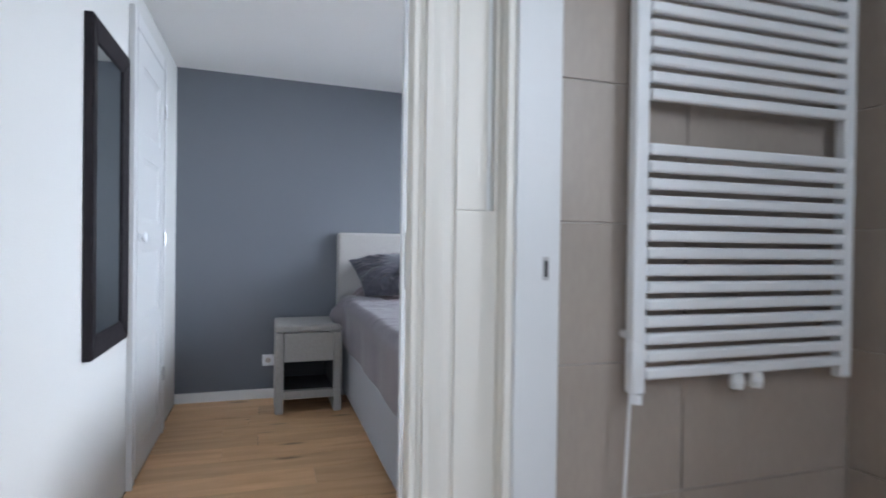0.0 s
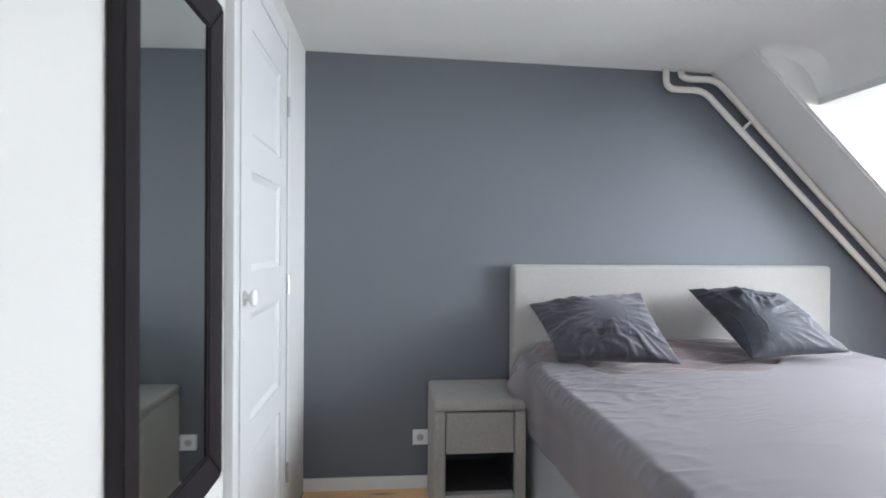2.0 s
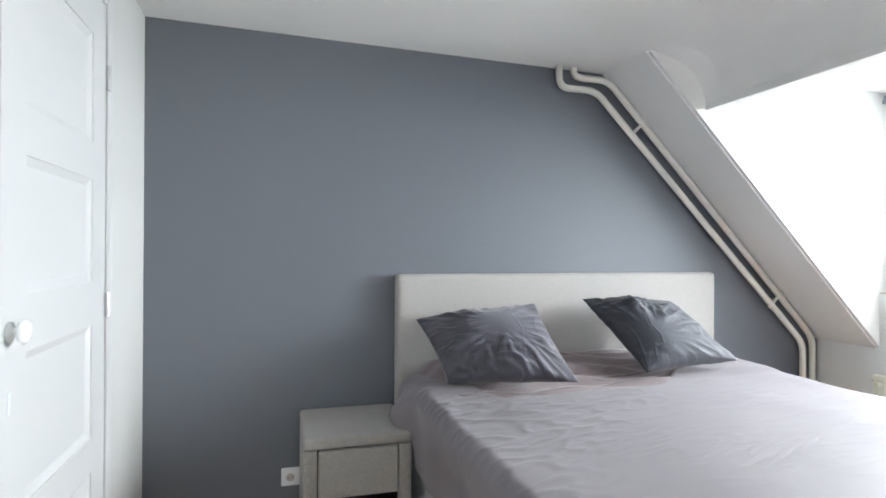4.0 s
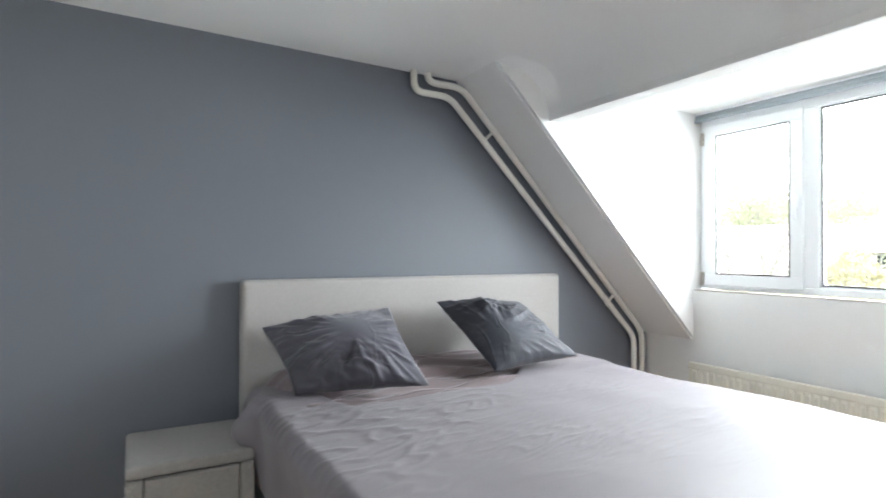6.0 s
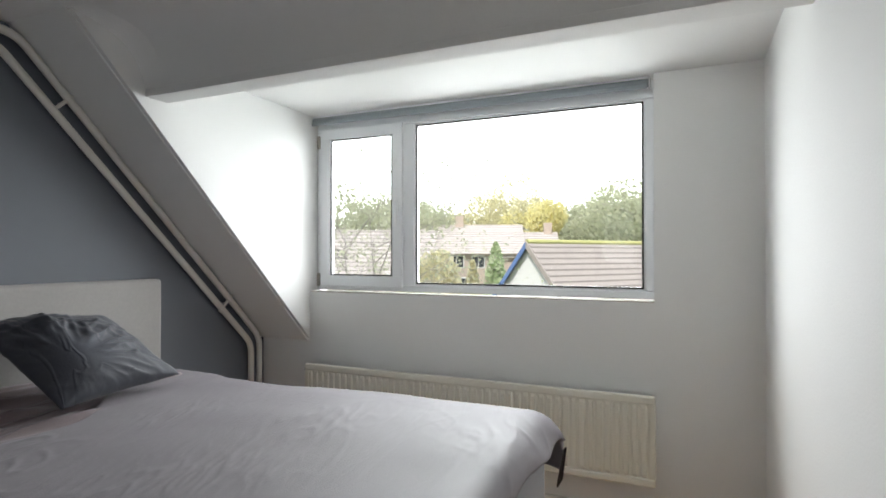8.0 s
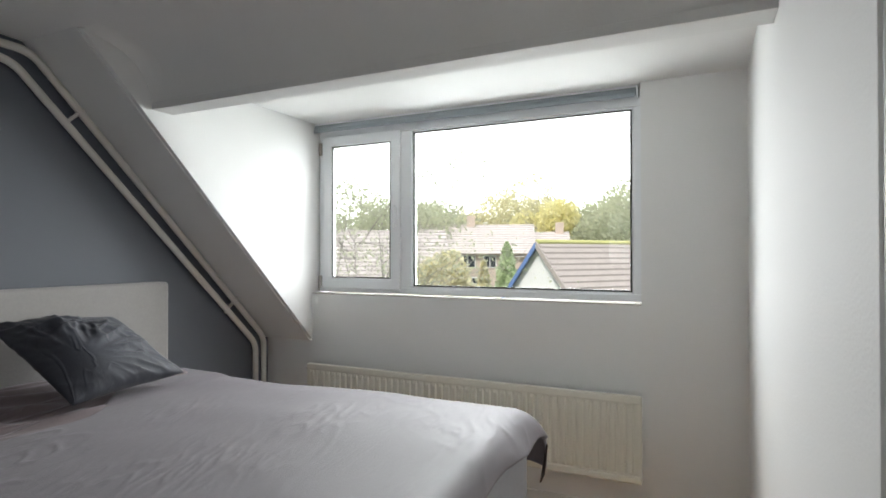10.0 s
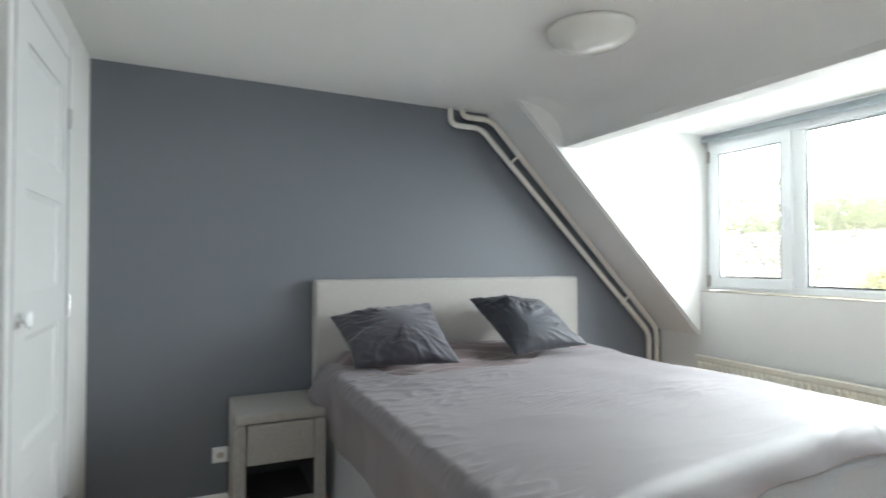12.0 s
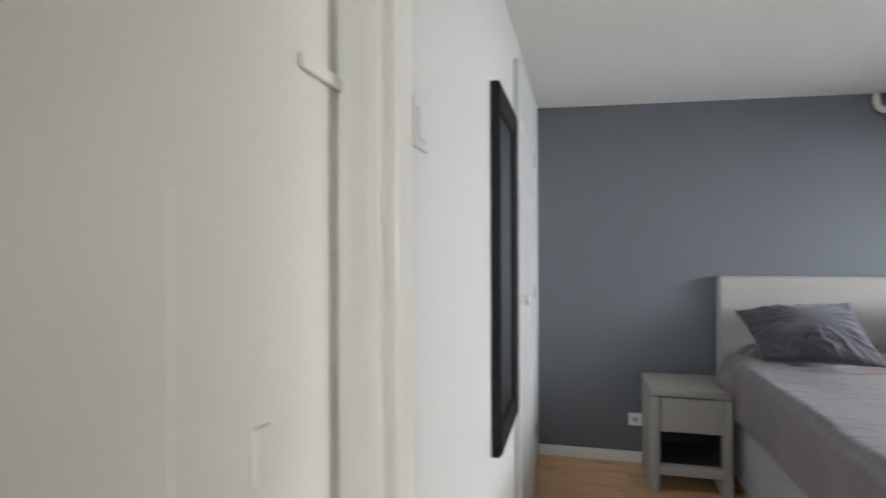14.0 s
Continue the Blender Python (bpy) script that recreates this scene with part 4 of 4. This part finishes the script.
ROOF_A = mat("red_brown_roof_tile", (0.42, 0.38, 0.36), 0.85, var=0.25, scale=4, bscale=25)
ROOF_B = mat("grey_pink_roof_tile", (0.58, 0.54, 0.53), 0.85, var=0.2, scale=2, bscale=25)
BLUE = mat("blue_barge_paint", (0.14, 0.24, 0.52), 0.5, var=0.1)
GLASSD = mat("dark_window_glass", (0.05, 0.06, 0.07), 0.12, var=0.1)
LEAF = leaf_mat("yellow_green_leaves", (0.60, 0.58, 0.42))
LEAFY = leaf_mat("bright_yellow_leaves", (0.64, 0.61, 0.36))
MOSS = mat("mossy_ridge", (0.55, 0.55, 0.24), 0.9, var=0.3, scale=6)
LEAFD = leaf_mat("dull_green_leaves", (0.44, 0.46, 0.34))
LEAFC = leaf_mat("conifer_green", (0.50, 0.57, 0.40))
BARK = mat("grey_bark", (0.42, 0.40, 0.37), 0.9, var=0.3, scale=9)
bm = bmesh.new()
vs = [bm.verts.new(p) for p in ((4.2, -400, -3), (900, -400, -3), (900, 500, -3), (4.2, 500, -3))]
bm.faces.new(vs)
HAZE = bpy.data.materials.new("bright_overcast_sky")
HAZE.use_nodes = True
HAZE.node_tree.nodes.remove(HAZE.node_tree.nodes["Principled BSDF"])
_e = HAZE.node_tree.nodes.new("ShaderNodeEmission")
_e.inputs[0].default_value, _e.inputs[1].default_value = (0.97, 0.99, 1.0, 1), 4.5
HAZE.node_tree.links.new(_e.outputs[0], HAZE.node_tree.nodes["Material Output"].inputs[0])
arc = bmesh.new()
lo = [arc.verts.new((160 * math.cos(radians(d)), 160 * math.sin(radians(d)), -5)) for d in range(-80, 81, 8)]
hi = [arc.verts.new((160 * math.cos(radians(d)), 160 * math.sin(radians(d)), 130)) for d in range(-80, 81, 8)]
for k in range(len(lo) - 1):
    arc.faces.new((lo[k], lo[k + 1], hi[k + 1], hi[k]))
structure("backdrop", arc, HAZE, "bright white overcast sky beyond the trees")
structure("ground", bm, GRASS, "lawn and gardens between the houses")


def house(name, at, turn, length, depth, eave, ridge, wall, roof, label, windows=(), rows=9, barge=None, chimney=None):
    """A gabled house, its ridge along its own x; at is the ground under the near end of the ridge."""
    h = thing(name, (0, 0, 0), label, "house")
    d = depth / 2
    part("wall", prism([(-d, 0), (d, 0), (d, eave), (0, ridge - 0.1), (-d, eave)], "x", 0, length), wall, h)
    for s in (-1, 1):
        bm = bmesh.new()
        over = 0.3
        for k in range(rows):
            a, b = k / rows, (k + 1) / rows
            def at2(t, lift):
                y = s * t * (d + over)
                z = ridge - t * (ridge - eave) * (d + over) / d + lift
                return y, z
            (ya, za), (yb, zb) = at2(a, 0.03), at2(b + 0.01, 0.10)
            q = [(ya, za), (yb, zb), (yb, zb - 0.07), (ya, za - 0.12)]
            prism(q, "x", -0.12, length + 0.12, bm=bm)
        part("roof", bm, roof, h)
    part("ridge_cap", tube([(-0.12, 0, ridge + 0.03), (length + 0.12, 0, ridge + 0.03)], 0.10, 8), MOSS if barge else roof, h)
    if barge:
        for s in (-1, 1):
            bm = prism([(0, ridge + 0.05), (s * (d + 0.35), eave - 0.25), (s * (d + 0.35), eave - 0.45), (0, ridge - 0.20)], "x", -0.19, -0.13)
            part("barge_board", bm, barge if s > 0 else roof, h)
    for wx, wz, ww, wh in windows:
        w = part("window", box(wx - ww / 2, wx + ww / 2, -d - 0.03, -d + 0.05, wz, wz + wh), RENDERW, h)
        part("pane", box(wx - ww / 2 + 0.08, wx - 0.04, -d - 0.05, -d - 0.03, wz + 0.1, wz + wh - 0.1), GLASSD, w)
        part("pane", box(wx + 0.04, wx + ww / 2 - 0.08, -d - 0.05, -d - 0.03, wz + 0.1, wz + wh - 0.1), GLASSD, w)
    if chimney:
        part("chimney", box(chimney - 0.35, chimney + 0.35, -0.3, 0.3, ridge - 0.5, ridge + 0.9), BRICK, h)
    h.matrix_world = Matrix.Translation(at) @ pose(0, 0, 0, 0, 0, turn)
    return h


house("neighbour_house", (20.7, 2.78, -3.0), -35, 11, 4.9, 2.2, 4.74, RENDERW, ROOF_A, "white rendered gabled house with a tiled roof and blue barge boards", rows=14, barge=BLUE)
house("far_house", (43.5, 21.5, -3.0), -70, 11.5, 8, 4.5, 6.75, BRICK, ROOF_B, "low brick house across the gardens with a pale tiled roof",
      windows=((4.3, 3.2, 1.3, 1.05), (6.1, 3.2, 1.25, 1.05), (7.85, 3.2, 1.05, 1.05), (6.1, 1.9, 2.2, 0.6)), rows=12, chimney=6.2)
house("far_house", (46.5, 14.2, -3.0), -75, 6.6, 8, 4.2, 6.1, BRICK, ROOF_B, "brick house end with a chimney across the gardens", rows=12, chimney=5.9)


def tree(at, height, spread, leaf, label, n=900, trunk=0.16, bare=False, seed=0, tall=1.0):
    rnd = random.Random(seed)
    t = thing("tree", at, label, "tree")
    base = Vector(at)
    bm = bmesh.new()
    h0 = height * 0.35
    tube([base, base + Vector((0.1, 0.05, h0)), base + Vector((0.0, 0.1, height * 0.75))], [trunk, trunk * 0.7, trunk * 0.25], 8, bm=bm)
    tips = []
    for k in range(34 if bare else 12):
        a, z = rnd.uniform(0, 6.283), rnd.uniform(0.3, 0.75) * height
        p = base + Vector((0, 0.05, z))
        q = p + Vector((math.cos(a), math.sin(a), rnd.uniform(0.2, 0.9))) * spread * rnd.uniform(0.4, 0.75)
        mid = (p + q) / 2 + Vector([rnd.uniform(-.15, .15) * spread for _ in range(3)])
        tube([p, mid, q], [trunk * 0.35, trunk * 0.2, trunk * 0.08], 5, bm=bm)
        tips.append(q)
        for _ in range(9 if bare else 0):
            s = mid.lerp(q, rnd.random())
            e = s + Vector([rnd.uniform(-1, 1) * spread * 0.35 for _ in range(3)])
            m2 = (s + e) / 2 + Vector([rnd.uniform(-1, 1) * spread * 0.07 for _ in range(3)])
            tube([s, m2, e], [trunk * 0.09, trunk * 0.06, trunk * 0.03], 3, bm=bm)
            tips.append(e)
    part("trunk", bm, BARK, t)
    bm = bmesh.new()
    blobs = [(base + Vector((rnd.uniform(-.5, .5) * spread, rnd.uniform(-.5, .5) * spread, height * rnd.uniform(0.45, 0.88))), spread * rnd.uniform(0.3, 0.5)) for _ in range(9)]
    for k in range(n):
        if bare:
            c = rnd.choice(tips) + Vector([rnd.gauss(0, 0.25) for _ in range(3)])
            s = 0.03
        elif tall > 1:
            f = rnd.random()
            rr = spread * 0.5 * (1 - f) ** 0.6 * rnd.uniform(0.6, 1.05)
            a = rnd.uniform(0, 6.283)
            c = base + Vector((math.cos(a) * rr, math.sin(a) * rr, height * (0.05 + 0.95 * f)))
            s = 0.16
        else:
            b, r = rnd.choice(blobs)
            v = Vector([rnd.gauss(0, 1) for _ in range(3)]).normalized() * r * rnd.uniform(0.7, 1.08)
            c, s = b + v, 0.16
        u = Vector([rnd.gauss(0, 1) for _ in range(3)]).normalized()
        w = u.orthogonal().normalized()
        s *= rnd.uniform(0.6, 1.4)
        o = u.cross(w)
        bm.faces.new([bm.verts.new(c + w * s), bm.verts.new(c + o * s * 0.7), bm.verts.new(c - w * s), bm.verts.new(c - o * s * 0.7 + u * s * 0.3)])
    part("crown", bm, leaf, t)
    return t


EYE0 = Vector((0.88, -2.53, 0))
def aim(az, dist):
    return (EYE0.x + dist * math.cos(radians(az)), EYE0.y + dist * math.sin(radians(az)), -3.0)

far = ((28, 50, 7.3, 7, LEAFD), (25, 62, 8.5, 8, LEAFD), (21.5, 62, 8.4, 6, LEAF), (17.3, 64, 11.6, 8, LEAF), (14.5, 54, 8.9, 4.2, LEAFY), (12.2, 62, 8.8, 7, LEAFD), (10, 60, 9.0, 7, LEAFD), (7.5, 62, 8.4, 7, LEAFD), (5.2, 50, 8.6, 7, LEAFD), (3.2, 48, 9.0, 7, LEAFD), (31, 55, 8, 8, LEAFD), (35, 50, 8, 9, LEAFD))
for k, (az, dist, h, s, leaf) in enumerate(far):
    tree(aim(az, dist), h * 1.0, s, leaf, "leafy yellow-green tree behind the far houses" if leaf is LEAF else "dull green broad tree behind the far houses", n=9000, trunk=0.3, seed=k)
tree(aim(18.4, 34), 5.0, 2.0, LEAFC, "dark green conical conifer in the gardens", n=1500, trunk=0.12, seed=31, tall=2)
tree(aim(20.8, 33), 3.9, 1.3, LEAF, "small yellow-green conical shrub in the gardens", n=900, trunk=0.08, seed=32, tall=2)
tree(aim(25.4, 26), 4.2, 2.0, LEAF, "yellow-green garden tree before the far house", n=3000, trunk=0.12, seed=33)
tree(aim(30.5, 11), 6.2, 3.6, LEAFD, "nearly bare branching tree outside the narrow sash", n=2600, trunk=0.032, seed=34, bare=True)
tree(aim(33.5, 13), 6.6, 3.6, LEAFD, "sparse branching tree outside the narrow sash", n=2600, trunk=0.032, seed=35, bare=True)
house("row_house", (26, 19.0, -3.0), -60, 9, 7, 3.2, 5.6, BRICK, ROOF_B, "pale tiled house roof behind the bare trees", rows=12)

# ---------- floor of boards ----------
floor = structure("floor", box(-0.0, 3.9, -6.1, 0.0, -0.06, -0.012), DARK, "oak laminate board floor")
rnd = random.Random(5)
PW, PL = 0.192, 1.285
shapes = {}
row = 0
y = -0.002
while y > -6.05:
    x = -rnd.uniform(0.0, PL - 0.3)
    far_x = 3.72 if y > -3.0 else 2.02
    while x < far_x:
        a, b = max(x, 0.002), min(x + PL, far_x)
        if b - a > 0.05:
            key = round(b - a, 3)
            if key not in shapes:
                bm = box(-key / 2 + 0.0007, key / 2 - 0.0007, -PW / 2 + 0.0007, PW / 2 - 0.0007, -0.010, 0, 0.0012, 1)
                shapes[key] = to_mesh("board", bm, OAK)
            ob = new("board", shapes[key])
            ob.parent = floor
            ob.location = ((a + b) / 2, y - PW / 2, 0)
        x += PL
    y -= PW

# ---------- bathroom wall tiles ----------
tiled = structure("wall_tiled", box(1.10, 2.02, -3.135, -3.116, 0, 2.31), GROUT, "greige tiled bathroom wall behind the towel radiator")
TW, TH = 0.60, 0.30
tile_mesh = {}
def lay(parent, at, w, h, axis):
    key = (round(w, 3), round(h, 3), axis)
    if key not in tile_mesh:
        sx, sy = (w, 0.006) if axis == "y" else (0.006, w)
        tile_mesh[key] = to_mesh("tile", box(-sx / 2, sx / 2, -sy / 2, sy / 2, -h / 2, h / 2, 0.0015, 1), TILE)
    ob = new("tile", tile_mesh[key])
    ob.parent = parent
    ob.location = at
for r in range(8):
    z0, z1 = max(0.0, -0.035 + r * 0.303), min(-0.035 + (r + 1) * 0.303 - 0.003, 2.308)
    x = 1.10
    for x1 in (1.50, 2.015):
        lay(tiled, ((x + x1 - 0.003) / 2, -3.137, (z0 + z1) / 2), x1 - 0.003 - x, z1 - z0, "y")
        x = x1
    east = bpy.data.objects["wall_bathroom_east"]
    yb = -3.142
    for k in range(3):
        lay(east, (2.018, yb - 0.3 - k * 0.603, (z0 + z1) / 2), 0.6, z1 - z0, "x")
